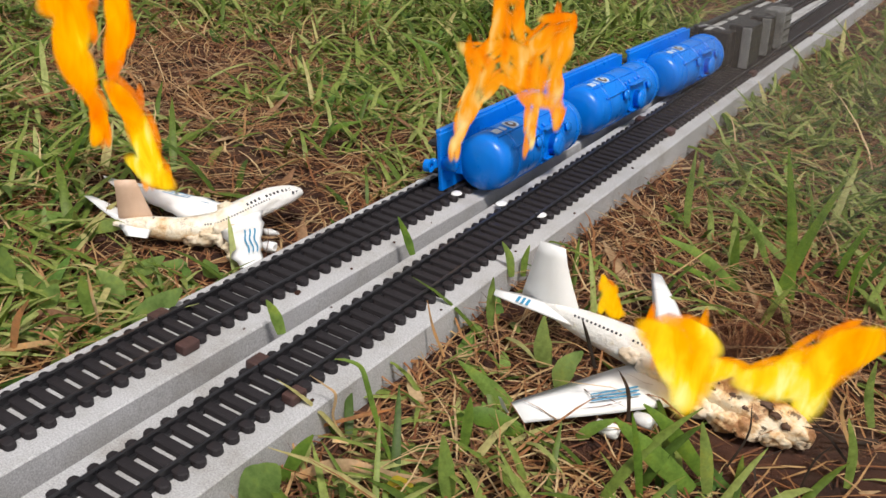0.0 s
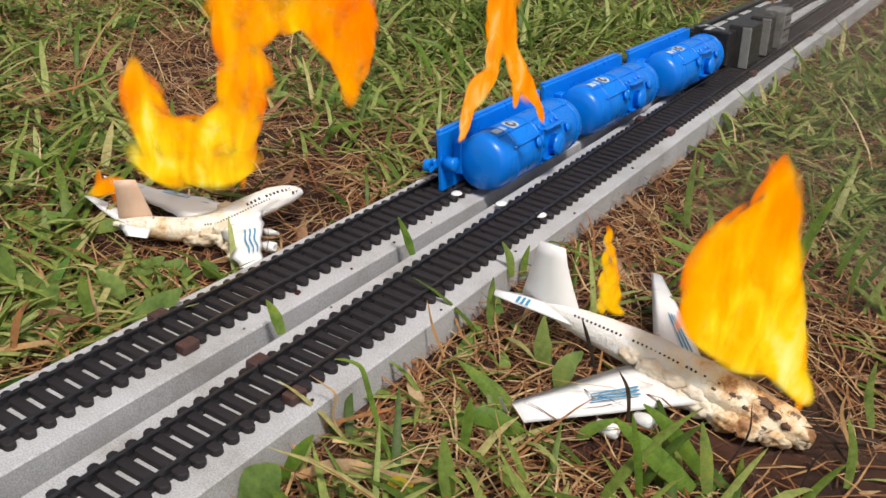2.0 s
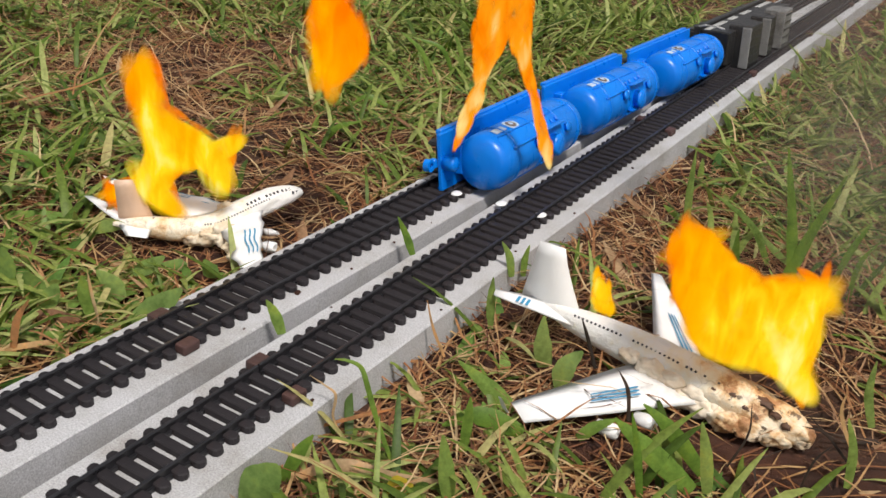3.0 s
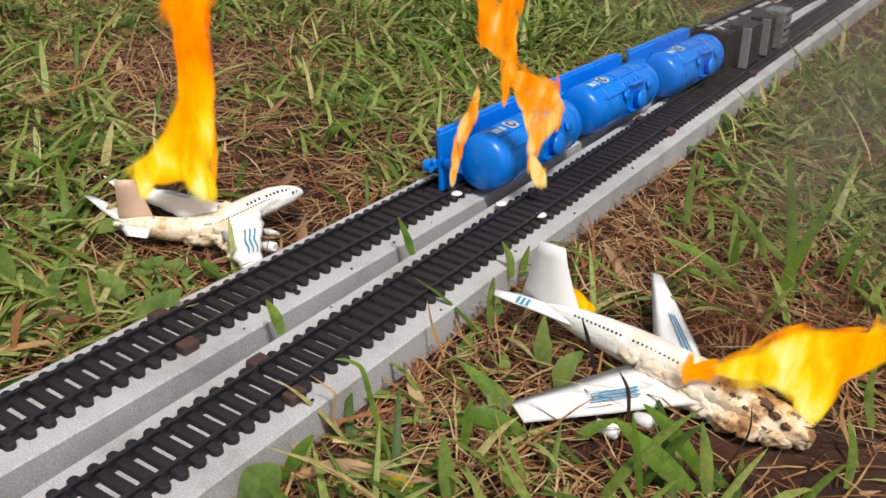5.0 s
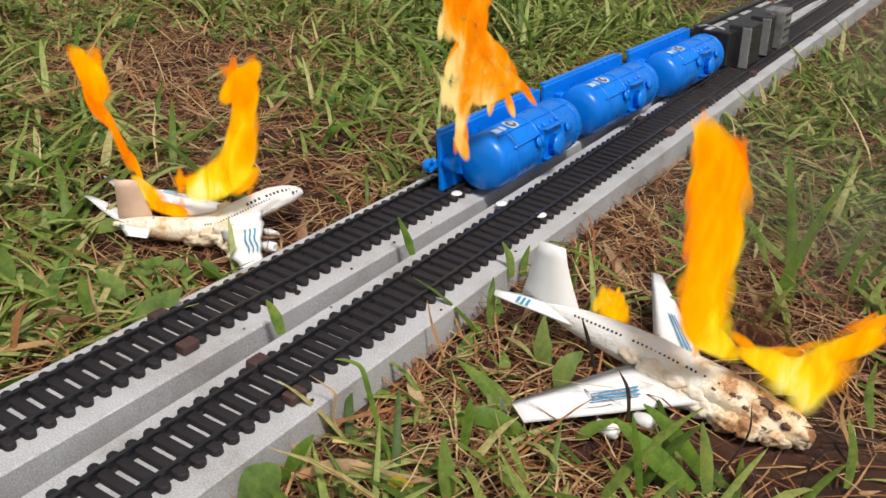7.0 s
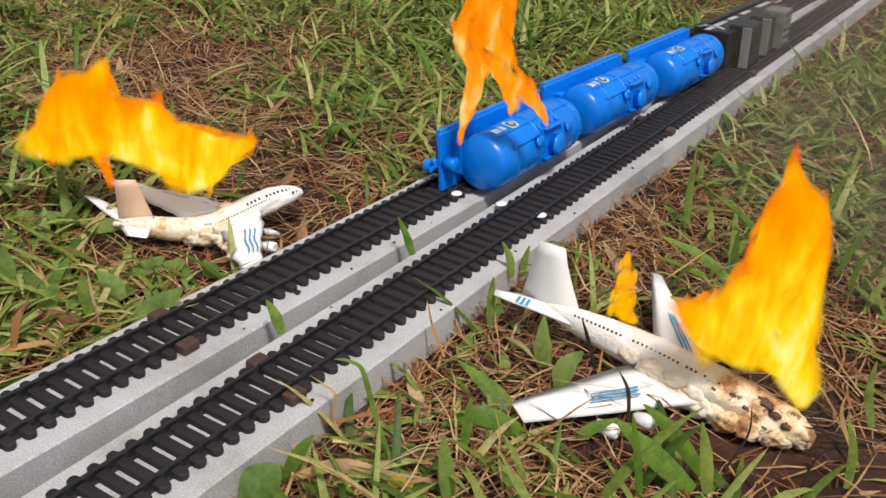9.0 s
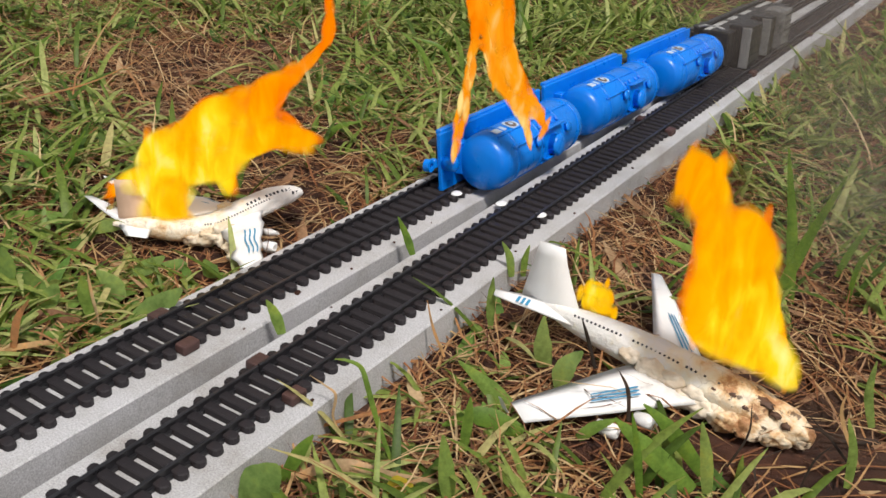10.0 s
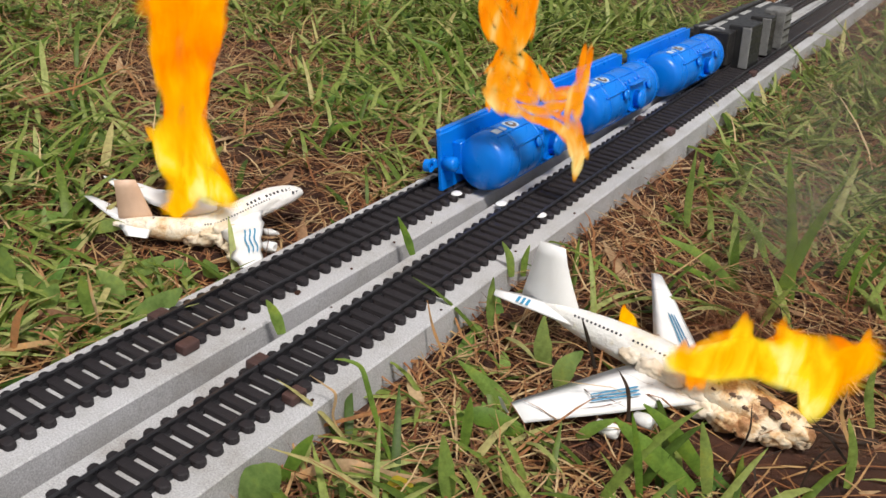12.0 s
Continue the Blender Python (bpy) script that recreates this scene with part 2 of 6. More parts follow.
sec = build_section()
SECTIONS = [sec]
for i in range(1, 9):
    SECTIONS.append(copy_thing(sec, pose(0, FIRST + i * SECTION, BT + 0.0002)))
sec.matrix_basis = pose(0, FIRST, BT + 0.0002)
for i in range(9):
    y = FIRST + i * SECTION
    SECTIONS.append(copy_thing(sec, pose(ax(-0.0542, y), y, BT + 0.0002, 0, 0, -math.degrees(A_TURN))))
for root in (SECTIONS[2], SECTIONS[11]):      # pinned, not clipped, at this joint
    for ob in [o for o in root.children if o.name.startswith("joint_clip")]:
        bpy.data.objects.remove(ob)


def pin(x, y):
    bm = bmesh.new()
    lathe(bm, [(0.0005, -0.004), (0.0005, 0.0002), (0.0028, 0.0003), (0.0034, 0.0008), (0.0027, 0.0014), (0.0008, 0.0017)], 16)
    ob = new("track_pin", mesh_of("track_pin", bm, M_WHITE, True))
    ob.matrix_basis = pose(x, y, BT + 0.0030, 6, -5, 0)
    return tagged(ob, "small white pin head pressed into the track joint", "pin", "white track pins")


for x, y in ((-0.0321, 0.4409), (-0.0056, 0.4460), (0.0186, 0.4475), (-0.0563, 0.4408)):
    pin(x, y)


# ---------------- tank wagons, tipped on their sides ----------------
TANK_R = 0.0168


def build_wagon():
    """Upright: y along the wagon, z up from the chassis underside."""
    root = new("tank_wagon")
    L, W = 0.120, 0.0335
    bm = bmesh.new()
    box(bm, -W / 2, W / 2, 0, L, 0, 0.0028, 0.0005, 1)
    for s in (-1, 1):
        box(bm, s * W / 2 - 0.0012, s * W / 2 + 0.0012, 0.004, L - 0.004, -0.003, 0.0008, 0.0003)
    part("chassis", bm, M_BLUE, root)
    za = 0.0028 + 0.0005 + TANK_R
    TX = 0.0020
    bm = bmesh.new()
    y0, y1 = 0.0110, 0.1175
    R = TANK_R
    prof = [(0.0, 0.0), (R * 0.5, 0.0007), (R * 0.80, 0.0020), (R * 0.94, 0.0042), (R, 0.0080)]
    prof = prof + [(r, (y1 - y0) - h) for r, h in reversed(prof)]
    m = Matrix.Translation((TX, y0, za)) @ Matrix.Rotation(radians(-90), 4, "X")
    lathe(bm, prof, 40, m)
    tank = part("tank", bm, M_BLUE, root, smooth=True)
    for y in (0.0300, 0.0575, 0.0845, 0.1060):
        bm = bmesh.new()
        lathe(bm, [(R + 0.0001, -0.0008), (R + 0.0007, -0.0005), (R + 0.0007, 0.0005), (R + 0.0001, 0.0008)], 40, Matrix.Translation((TX, y, za)) @ Matrix.Rotation(radians(-90), 4, "X"))
        part("strap", bm, M_BLUE, tank, smooth=True)
    bm = bmesh.new()
    lathe(bm, [(0.0062, 0.0), (0.0062, 0.0044), (0.0068, 0.0046), (0.0068, 0.0056), (0.0055, 0.0068), (0.0022, 0.0074), (0.0001, 0.0075)], 24, Matrix.Translation((TX + 0.001, 0.071, za + R - 0.0012)))
    part("dome", bm, M_BLUE, root, smooth=True)
    bm = bmesh.new()
    box(bm, -0.0085, 0.0095, 0.0600, 0.0825, za + R - 0.0034, za + R - 0.0004, 0.0005)
    for s in (-0.0085, 0.0095):
        box(bm, s - 0.0004, s + 0.0004, 0.0600, 0.0825, za + R - 0.0006, za + R + 0.0022)
    part("walkway", bm, M_BLUE, root)
    for a in (-62, 62):
        bm = bmesh.new()
        c = Vector((TX + (R + 0.0002) * math.sin(radians(a)), 0, za + (R + 0.0002) * math.cos(radians(a))))
        box(bm, -0.0005, 0.0005, 0.020, 0.109, -0.0006, 0.0006, 0.0002, 1, Matrix.Translation(c) @ Matrix.Rotation(radians(a), 4, "Y"))
        part("seam", bm, M_BLUE, tank)
    for y in (0.0590, 0.0630, 0.0790, 0.0830):
        bm = bmesh.new()
        box(bm, 0.0110, 0.0122, y - 0.0005, y + 0.0005, za + R - 0.0110, za + R - 0.0010)
        part("ladder_rung", bm, M_BLUE, root)
    for y in (0.0165, 0.1055):
        bm = bmesh.new()
        box(bm, -0.0095, 0.0095, y - 0.004, y + 0.004, 0.0026, 0.0085, 0.0006)
        part("cradle", bm, M_BLUE, root)
    for y, s in ((0.0045, -1), (L - 0.0045, 1)):
        bm = bmesh.new()
        lathe(bm, [(0.0042, 0.0), (0.0042, 0.0070), (0.0034, 0.0080), (0.0001, 0.0083)], 20, Matrix.Translation((0.0008, y + 0.0006 * s, 0.0026)))
        part("brake_post", bm, M_BLUE, root, smooth=True)
    for y, s in ((0.0, -1), (L, 1)):
        bm = bmesh.new()
        box(bm, -0.0026, 0.0026, min(y, y + s * 0.0035), max(y, y + s * 0.0035), -0.0035, 0.0005, 0.0004)
        c = Matrix.Translation((0, y + s * 0.0062, -0.0015)) @ Matrix.Rotation(radians(90), 4, "Y")
        n, pr = 16, [(0.0036, -0.0012), (0.0036, 0.0012), (0.0018, 0.0012), (0.0018, -0.0012)]
        rings = [[c @ Vector((0.0, 0.0, 0.0)) + Matrix.Rotation(2 * math.pi * k / n, 3, "Z") @ Vector((r, 0, h * 1.6)) for r, h in pr] for k in range(n)]
        rings.append(rings[0])
        ring_loft(bm, rings, False)
        part("coupling", bm, M_BLUE, root)
    for yb in (0.021, 0.099):
        bm = bmesh.new()
        box(bm, -0.0075, 0.0075, yb - 0.014, yb + 0.014, -0.0060, -0.0006, 0.0008)
        bogie = part("bogie", bm, M_BLACK, root, "black bogie")
        for dy in (-0.0085, 0.0085):
            bm = bmesh.new()
            for s in (-1, 1):
                lathe(bm, [(0.0001, -0.0011), (0.0052, -0.0011), (0.0060, -0.0008), (0.0060, -0.0002), (0.0050, 0.0011), (0.0001, 0.0012)], 20, Matrix.Translation((s * 0.0082, yb + dy, -0.0070)) @ Matrix.Rotation(radians(90 * s), 4, "Y"))
            lathe(bm, [(0.0008, -0.0085), (0.0008, 0.0085)], 8, Matrix.Translation((0, yb + dy, -0.0070)) @ Matrix.Rotation(radians(90), 4, "Y"))
            part("wheelset", bm, M_BLACK, bogie)
    def on_tank(along, round_, lift):
        a = radians(round_)
        return (TX - (R + lift) * math.cos(a), along, za + (R + lift) * math.sin(a))

    bm = bmesh.new()
    g = [[bm.verts.new(on_tank(y, 5 + 16 * k / 5, 0.0004)) for k in range(6)] for y in (0.0225, 0.0345)]
    for k in range(5):
        bm.faces.new((g[0][k], g[1][k], g[1][k + 1], g[0][k + 1]))
    part("printed_label", bm, M_LABEL, tank, "small pale printed label")
    for name, r0, r1, lift, mm, words in (("emblem_rim", 0.0034, 0.0052, 0.0004, M_LABEL, "pale ring of the round emblem"), ("emblem", 0.0001, 0.0034, 0.0005, M_RUST, "dark middle of the round emblem"), ("emblem_dot", 0.0001, 0.0016, 0.0007, M_LABEL, "pale dot of the round emblem")):
        bm = bmesh.new()
        g = [[bm.verts.new(on_tank(0.0430 + r * math.cos(2 * math.pi * k / 20), 12 + math.degrees(r * math.sin(2 * math.pi * k / 20) / R), lift)) for k in range(20)] for r in (r0, r1)]
        for k in range(20):
            bm.faces.new((g[0][k], g[1][k], g[1][(k + 1) % 20], g[0][(k + 1) % 20]))
        part(name, bm, mm, tank, words)
    # moulded fittings on the flank: pipe run, hatch hinges and a valve stub
    bm = bmesh.new()
    tube(bm, [on_tank(y, 62, 0.0007) for y in (0.026, 0.040, 0.058)], 0.0007, 8)
    tube(bm, [on_tank(0.058, a, 0.0007) for a in (62, 75, 90)], 0.0007, 8)
    part("pipe", bm, M_BLUE, tank, smooth=True)
    for y in (0.0520, 0.0900):
        bm = bmesh.new()
        lathe(bm, [(0.0026, -0.001), (0.0026, 0.0012), (0.0032, 0.0014), (0.0032, 0.0022), (0.0010, 0.0026), (0.0001, 0.0026)], 16, Matrix.Translation(on_tank(y, 74, 0.0)) @ Matrix.Rotation(radians(-16), 4, "Y"))
        part("valve_stub", bm, M_BLUE, tank, smooth=True)
    for y in (0.0600, 0.0660, 0.0760, 0.0820):
        bm = bmesh.new()
        box(bm, -0.0012, 0.0012, -0.0009, 0.0009, -0.0004, 0.0014, 0.0003, 1, Matrix.Translation(on_tank(y, 48, 0.0)) @ Matrix.Rotation(radians(-42), 4, "Y"))
        part("hinge", bm, M_BLUE, tank)
    return tagged(root, "glossy blue plastic toy tank wagon lying on its side", "toy wagon", "derailed tank wagons")


wagon = build_wagon()
LIE = 82
W_POSES = [pose(-0.0452, 0.4387, BT + 0.0195, 0, LIE, -0.6), pose(-0.0445, 0.5660, BT + 0.0195, 0, LIE, -2.2), pose(-0.0365, 0.6930, BT + 0.0195, 0, LIE, -2.5)]
for m in W_POSES[1:]:
    copy_thing(wagon, m)
wagon.matrix_basis = W_POSES[0]


# ---------------- locomotive, on its side beyond the wagons ----------------
def build_loco():
    root = new("toy_locomotive")
    L = 0.185
    bm = bmesh.new()
    box(bm, -0.017, 0.017, 0, L, 0.0, 0.005, 0.0006)
    part("frame", bm, M_BLACK, root)
    bm = bmesh.new()
    box(bm, -0.0145, 0.0145, 0.004, L - 0.006, 0.005, 0.031, 0.0015, 2)
    part("hood", bm, M_BLACK, root)
    for y0, y1, z1, w in ((0.020, 0.052, 0.044, 0.0185), (0.078, 0.094, 0.043, 0.0175), (0.118, 0.142, 0.044, 0.0180)):
        bm = bmesh.new()
        box(bm, -w, w, y0, y1, 0.024, z1, 0.0012, 2)
        pale = y0 > 0.1
        cab = part("roof_block", bm, M_PALE2 if pale else M_BLACK, root, "weathered pale grey roof block" if pale else "black raised roof block")
        bm = bmesh.new()
        for k in range(5):
            x = -w + 0.004 + k * (2 * w - 0.008) / 4
            box(bm, x - 0.0006, x + 0.0006, y0 + 0.002, y1 - 0.002, z1 - 0.0002, z1 + 0.0008)
        part("vent", bm, M_BLACK, cab)
        bm = bmesh.new()
        box(bm, -w + 0.001, w - 0.001, y0 - 0.0012, y0 + 0.0004, z1 - 0.0075, z1 + 0.0006, 0.0004)
        part("end_panel", bm, M_PALE2, cab, "weathered grey end panel")
        if not pale:
            bm = bmesh.new()
            box(bm, w - 0.0004, w + 0.0010, y0 + 0.004, y1 - 0.004, 0.027, z1 - 0.003, 0.0004)
            part("side_panel", bm, M_GREY, cab, "dark grey side panel")
    for y0, y1 in ((0.004, 0.050), (0.060, 0.078), (0.094, 0.116), (0.140, 0.176)):
        bm = bmesh.new()
        box(bm, -0.0152, -0.0143, y0, y1, 0.008, 0.013, 0.0003)
        part("side_stripe", bm, M_PALE, root, "pale grey side stripe")
    bm = bmesh.new()
    tube(bm, [(-0.017, 0.002, 0.004), (-0.019, 0.0, 0.010), (-0.0195, 0.0, 0.018), (-0.017, 0.003, 0.026)], 0.0009, 8)
    part("handrail", bm, M_PALE, root, "pale handrail")
    bm = bmesh.new()
    lathe(bm, [(0.0001, 0), (0.0024, 0), (0.0020, 0.0014), (0.0001, 0.0018)], 14, Matrix.Translation((0.0, 0.004, 0.022)) @ Matrix.Rotation(radians(90), 4, "X"))
    part("headlight", bm, M_LABEL, root)
    for yb in (0.035, 0.150):
        bm = bmesh.new()
        box(bm, -0.010, 0.010, yb - 0.022, yb + 0.022, -0.008, 0.0, 0.001)
        for dy in (-0.014, 0.0, 0.014):
            for s in (-1, 1):
                lathe(bm, [(0.0001, -0.0012), (0.0062, -0.0012), (0.0062, 0.0010), (0.0001, 0.0012)], 18, Matrix.Translation((s * 0.0100, yb + dy, -0.0065)) @ Matrix.Rotation(radians(90), 4, "Y"))
        part("bogie", bm, M_BLACK, root)
    root.matrix_basis = pose(-0.0315, 0.828, BT + 0.0185, 0, 86, -2.0)
    return tagged(root, "black and grey toy diesel locomotive lying on its side", "toy locomotive")


build_loco()


# ---------------- toy airliners, burnt ----------------
def plate(bm, root_le, root_te, tip_te, tip_le, thick, n=7, ragged=0.0):
    """A tapered wing: four corners, a rounded section, thinner at the tip, a little warped."""
    rings = []
    for i in range(n):
        f = i / (n - 1)
        le, te = Vector(root_le).lerp(Vector(tip_le), f), Vector(root_te).lerp(Vector(tip_te), f)
        if ragged:
            d = (te - le).normalized()
            le, te = le + d * ragged * noise.noise((i * 0.37, 3.3, 0)), te + d * ragged * noise.noise((i * 0.43, 9.1, 0))
        up = Vector((0, 0, 1))
        th = thick * (1 - 0.6 * f)
        w = 0.0009 * noise.noise((le.x * 60, le.y * 60, i * 0.6))
        ring = []
        for c, h in ((0.0, 0.0), (0.12, 0.75), (0.4, 1.0), (0.75, 0.6), (1.0, 0.06), (0.75, -0.35), (0.4, -0.6), (0.12, -0.5)):
            ring.append(le.lerp(te, c) + up * (h * th * 0.5 + w))
        rings.append(ring)
    ring_loft(bm, rings)
    return bm


def fuselage(bm, stations, n=22, rough=0.0, seed=0.0):
    """Stations: (x, y, z, half width, half height). Melted where rough is above nought."""
    ext = [stations[0]] + list(stations) + [stations[-1]]
    sm = []
    for a, b, c, d in zip(ext, ext[1:], ext[2:], ext[3:]):
        for k in range(7):
            t = k / 7
            sm.append([0.5 * (2 * q + (r - p) * t + (2 * p - 5 * q + 4 * r - v) * t * t + (3 * q - p - 3 * r + v) * t ** 3) for p, q, r, v in zip(a, b, c, d)])
    sm.append(list(stations[-1]))
    rings = []
    for i, (x, y, z, w, h) in enumerate(sm):
        d = Vector(sm[min(i + 1, len(sm) - 1)][:3]) - Vector(sm[max(i - 1, 0)][:3])
        side = d.cross(Vector((0, 0, 1))).normalized()
        up = side.cross(d).normalized()
        ring = []
        f = i / (len(sm) - 1)
        for k in range(n):
            a = 2 * math.pi * k / n
            dent = 1 + rough * max(0, min(1, f * 2.2 - 0.5)) * (noise.noise((f * 9 + seed, math.cos(a) * 1.6, math.sin(a) * 1.6)) + 0.45 * noise.noise((f * 20 + seed, math.cos(a) * 3.0, math.sin(a) * 3.0)))
            ring.append(Vector((x, y, z)) + side * (w * dent * math.cos(a)) + up * (h * dent * math.sin(a)))
        rings.append(ring)
    return ring_loft(bm, rings)


def on_hull(stations, x, lift):
    """A point on a fuselage and its outward normal, lift degrees above the side that faces the track's near end."""
    for a, c in zip(stations, stations[1:]):
        if a[0] <= x <= c[0]:
            f = (x - a[0]) / (c[0] - a[0])
            px, py, pz, w, h = (p + (q - p) * f for p, q in zip(a, c))
            d = (Vector(c[:3]) - Vector(a[:3])).normalized()
            side = d.cross(Vector((0, 0, 1))).normalized()
            n = side * math.cos(radians(lift)) + side.cross(d).normalized() * math.sin(radians(lift))
            return Vector((px, py, pz)) + n * (w + h) / 2, n
    return Vector(stations[0][:3]), Vector((0, -1, 0))


def windows(stations, x0, x1, count, lift, w, h, parent, name="cabin_window", skip=()):
    for i in range(count):
        if i in skip:
            continue
        p, n = on_hull(stations, x0 + (x1 - x0) * i / count, lift)
        q, _ = on_hull(stations, x0 + (x1 - x0) * (i + 1) / count, lift)
        d = (q - p).normalized()
        up = n.cross(d).normalized()
        n = d.cross(up)
        bm = bmesh.new()
        box(bm, -w / 2, w / 2, -h / 2, h / 2, -0.0006, 0.00045, 0.0001, 1, Matrix.Translation(p) @ Matrix((d, up, n)).transposed().to_4x4())
        part(name, bm, M_DARK, parent)


def stripes(name, a, b, c, d, count, fill, material, parent, lift, wave=0.0):
    """Thin printed strips laid on a quad a-b-c-d (a-b along a strip)."""
    a, b, c, d = (Vector(p) for p in (a, b, c, d))
    for i in range(count):
        f0, f1 = i / count, (i + fill) / count
        bm = bmesh.new()
        k = 14 if wave else 6
        across = (d - a).normalized()
        for s in range(k):
            u0, u1 = s / k, (s + 1) / k
            q = [a.lerp(b, u0).lerp(d.lerp(c, u0), f0), a.lerp(b, u1).lerp(d.lerp(c, u1), f0), a.lerp(b, u1).lerp(d.lerp(c, u1), f1), a.lerp(b, u0).lerp(d.lerp(c, u0), f1)]
            sway = [across * wave * math.sin(8.5 * u) for u in (u0, u1, u1, u0)]
            bm.faces.new([bm.verts.new(p + w + Vector((0, 0, lift))) for p, w in zip(q, sway)])
        bmesh.ops.remove_doubles(bm, verts=bm.verts, dist=1e-6)
        part(name, bm, material, parent)


# The airliner beside the near board: nose dug into the soil, x along the body from its tail.
M_BURN_R = burnt("scorched_white_plastic", 0.024, 0.092, 0.37)
plane_r = new("toy_airliner")
plane_r.matrix_basis = pose(0.0677, 0.3555, 0.0)
RF = [(-0.004, 0.0, 0.0215, 0.0006, 0.0010), (0.004, 0.0, 0.0205, 0.0028, 0.0036), (0.016, 0.0, 0.0190, 0.0052, 0.0058), (0.032, 0.0, 0.0175, 0.0074, 0.0076), (0.052, -0.0005, 0.0158, 0.0084, 0.0086),
      (0.072, -0.0015, 0.0134, 0.0092, 0.0092), (0.092, -0.0025, 0.0112, 0.0096, 0.0092), (0.107, -0.0030, 0.0092, 0.0088, 0.0084), (0.117, -0.0030, 0.0075, 0.0068, 0.0064), (0.1225, -0.0026, 0.0060, 0.0040, 0.0038), (0.1245, -0.0022, 0.0052, 0.0010, 0.0010)]
bm = bmesh.new()
fuselage(bm, RF, 36, 0.38, 3.0)
part("fuselage", bm, M_BURN_R, plane_r, "white fuselage scorched brown towards the nose", smooth=True)
bm = bmesh.new()
plate(bm, (0.084, -0.009, 0.0100), (0.050, -0.004, 0.0140), (0.0175, -0.0620, 0.0105), (0.0275, -0.0680, 0.0085), 0.0028)
wing = part("wing", bm, M_WHITE, plane_r, "white swept wing with three blue lines", smooth=True)
stripes("wing_line", (0.0424, -0.0402, 0.0124), (0.0560, -0.0240, 0.0134), (0.0600, -0.0290, 0.0125), (0.0450, -0.0446, 0.0114), 3, 0.45, M_PRINT, wing, 0.0009)
bm = bmesh.new()
plate(bm, (0.0195, -0.0665, 0.0085), (0.0160, -0.0655, 0.0085), (0.0145, -0.0675, 0.0150), (0.0165, -0.0680, 0.0150), 0.0012, 4)
part("winglet", bm, M_WHITE, wing)
bm = bmesh.new()
plate(bm, (0.078, 0.004, 0.014), (0.052, 0.004, 0.015), (0.0275, 0.060, 0.0230), (0.0330, 0.061, 0.0225), 0.0028)
wing = part("wing", bm, M_WHITE, plane_r, "white swept wing with three blue lines", smooth=True)
stripes("wing_line", (0.0470, 0.032, 0.0192), (0.0630, 0.010, 0.0162), (0.0690, 0.010, 0.0162), (0.0510, 0.032, 0.0192), 3, 0.45, M_PRINT, wing, 0.0010)
bm = bmesh.new()
plate(bm, (0.019, -0.005, 0.0190), (-0.003, 0.001, 0.0235), (-0.0225, -0.0060, 0.0238), (-0.0215, -0.0100, 0.0222), 0.0018, 5)
stab = part("tailplane", bm, M_WHITE, plane_r, smooth=True)
stripes("number_bar", (-0.0110, -0.0052, 0.0228), (-0.0110, -0.0085, 0.0215), (-0.0040, -0.0080, 0.0210), (-0.0040, -0.0045, 0.0225), 3, 0.6, M_PRINT, stab, 0.0013)
bm = bmesh.new()
plate(bm, (0.018, 0.002, 0.0215), (0.002, 0.002, 0.0220), (-0.010, 0.022, 0.0235), (-0.006, 0.023, 0.0235), 0.0018, 5)
part("tailplane", bm, M_WHITE, plane_r, smooth=True)
bm = bmesh.new()
rings = []
for f in np.linspace(0, 1, 6):
    z = 0.0200 + 0.0315 * f
    x0, x1, th = -0.0125 + 0.0060 * f, 0.0060 + 0.0130 * (1 - f) ** 1.3, 0.0013 * (1 - 0.6 * f)
    rings.append([(x0, -th * 0.2, z), ((x0 + x1) / 2, -th, z), (x1, -th * 0.3, z), (x1, th * 0.3, z), ((x0 + x1) / 2, th, z), (x0, th * 0.2, z)])
ring_loft(bm, rings)
part("tail_fin", bm, M_WHITE, plane_r, smooth=True)
windows(RF, 0.016, 0.090, 36, 50, 0.0009, 0.0009, plane_r, skip=(12, 13, 25, 29, 31, 32, 34))
for x, y, z in ((0.0535, -0.0460, 0.0045), (0.0640, -0.0320, 0.0050)):
    bm = bmesh.new()
    lathe(bm, [(0.0012, -0.005), (0.0026, -0.0045), (0.0032, 0.0), (0.0030, 0.0045), (0.0022, 0.0050), (0.0008, 0.0036)], 16, Matrix.Translation((x, y, z)) @ Matrix.Rotation(radians(90), 4, "Y"))
    part("engine", bm, M_WHITE, plane_r, smooth=True)
M_MELT = plastic("cream_melted_plastic", (0.60, 0.48, 0.34), (0.82, 0.77, 0.68), 0.45, 130, 0.5, (0.34, 0.17, 0.07), (0.62, 0.74))
M_SCORCH = plastic("brown_scorch", (0.055, 0.026, 0.016), (0.12, 0.058, 0.034), 0.6, 300, 0.3)
for x, lift, long, wide in ((0.1010, 62, 0.0048, 0.0019), (0.0905, 40, 0.0020, 0.0011), (0.1075, 44, 0.0024, 0.0012), (0.0830, 30, 0.0018, 0.0010), (0.0960, 22, 0.0026, 0.0012), (0.1130, 30, 0.0020, 0.0013)):
    p, n = on_hull(RF, x, lift)
    d = Vector((1, -0.05, -0.10)).normalized()
    up = n.cross(d).normalized()
    bm = bmesh.new()
    bmesh.ops.create_icosphere(bm, subdivisions=3, radius=1.0)
    for v in bm.verts:
        k = 1 + 0.75 * noise.noise(v.co * 2.2 + Vector((x * 900, 0, 0)))
        v.co = p + d * v.co.x * long * k + up * v.co.y * wide * k + n * v.co.z * 0.0008
    part("scorch_mark", bm, M_SCORCH, plane_r, "dark brown scorch mark", smooth=True)
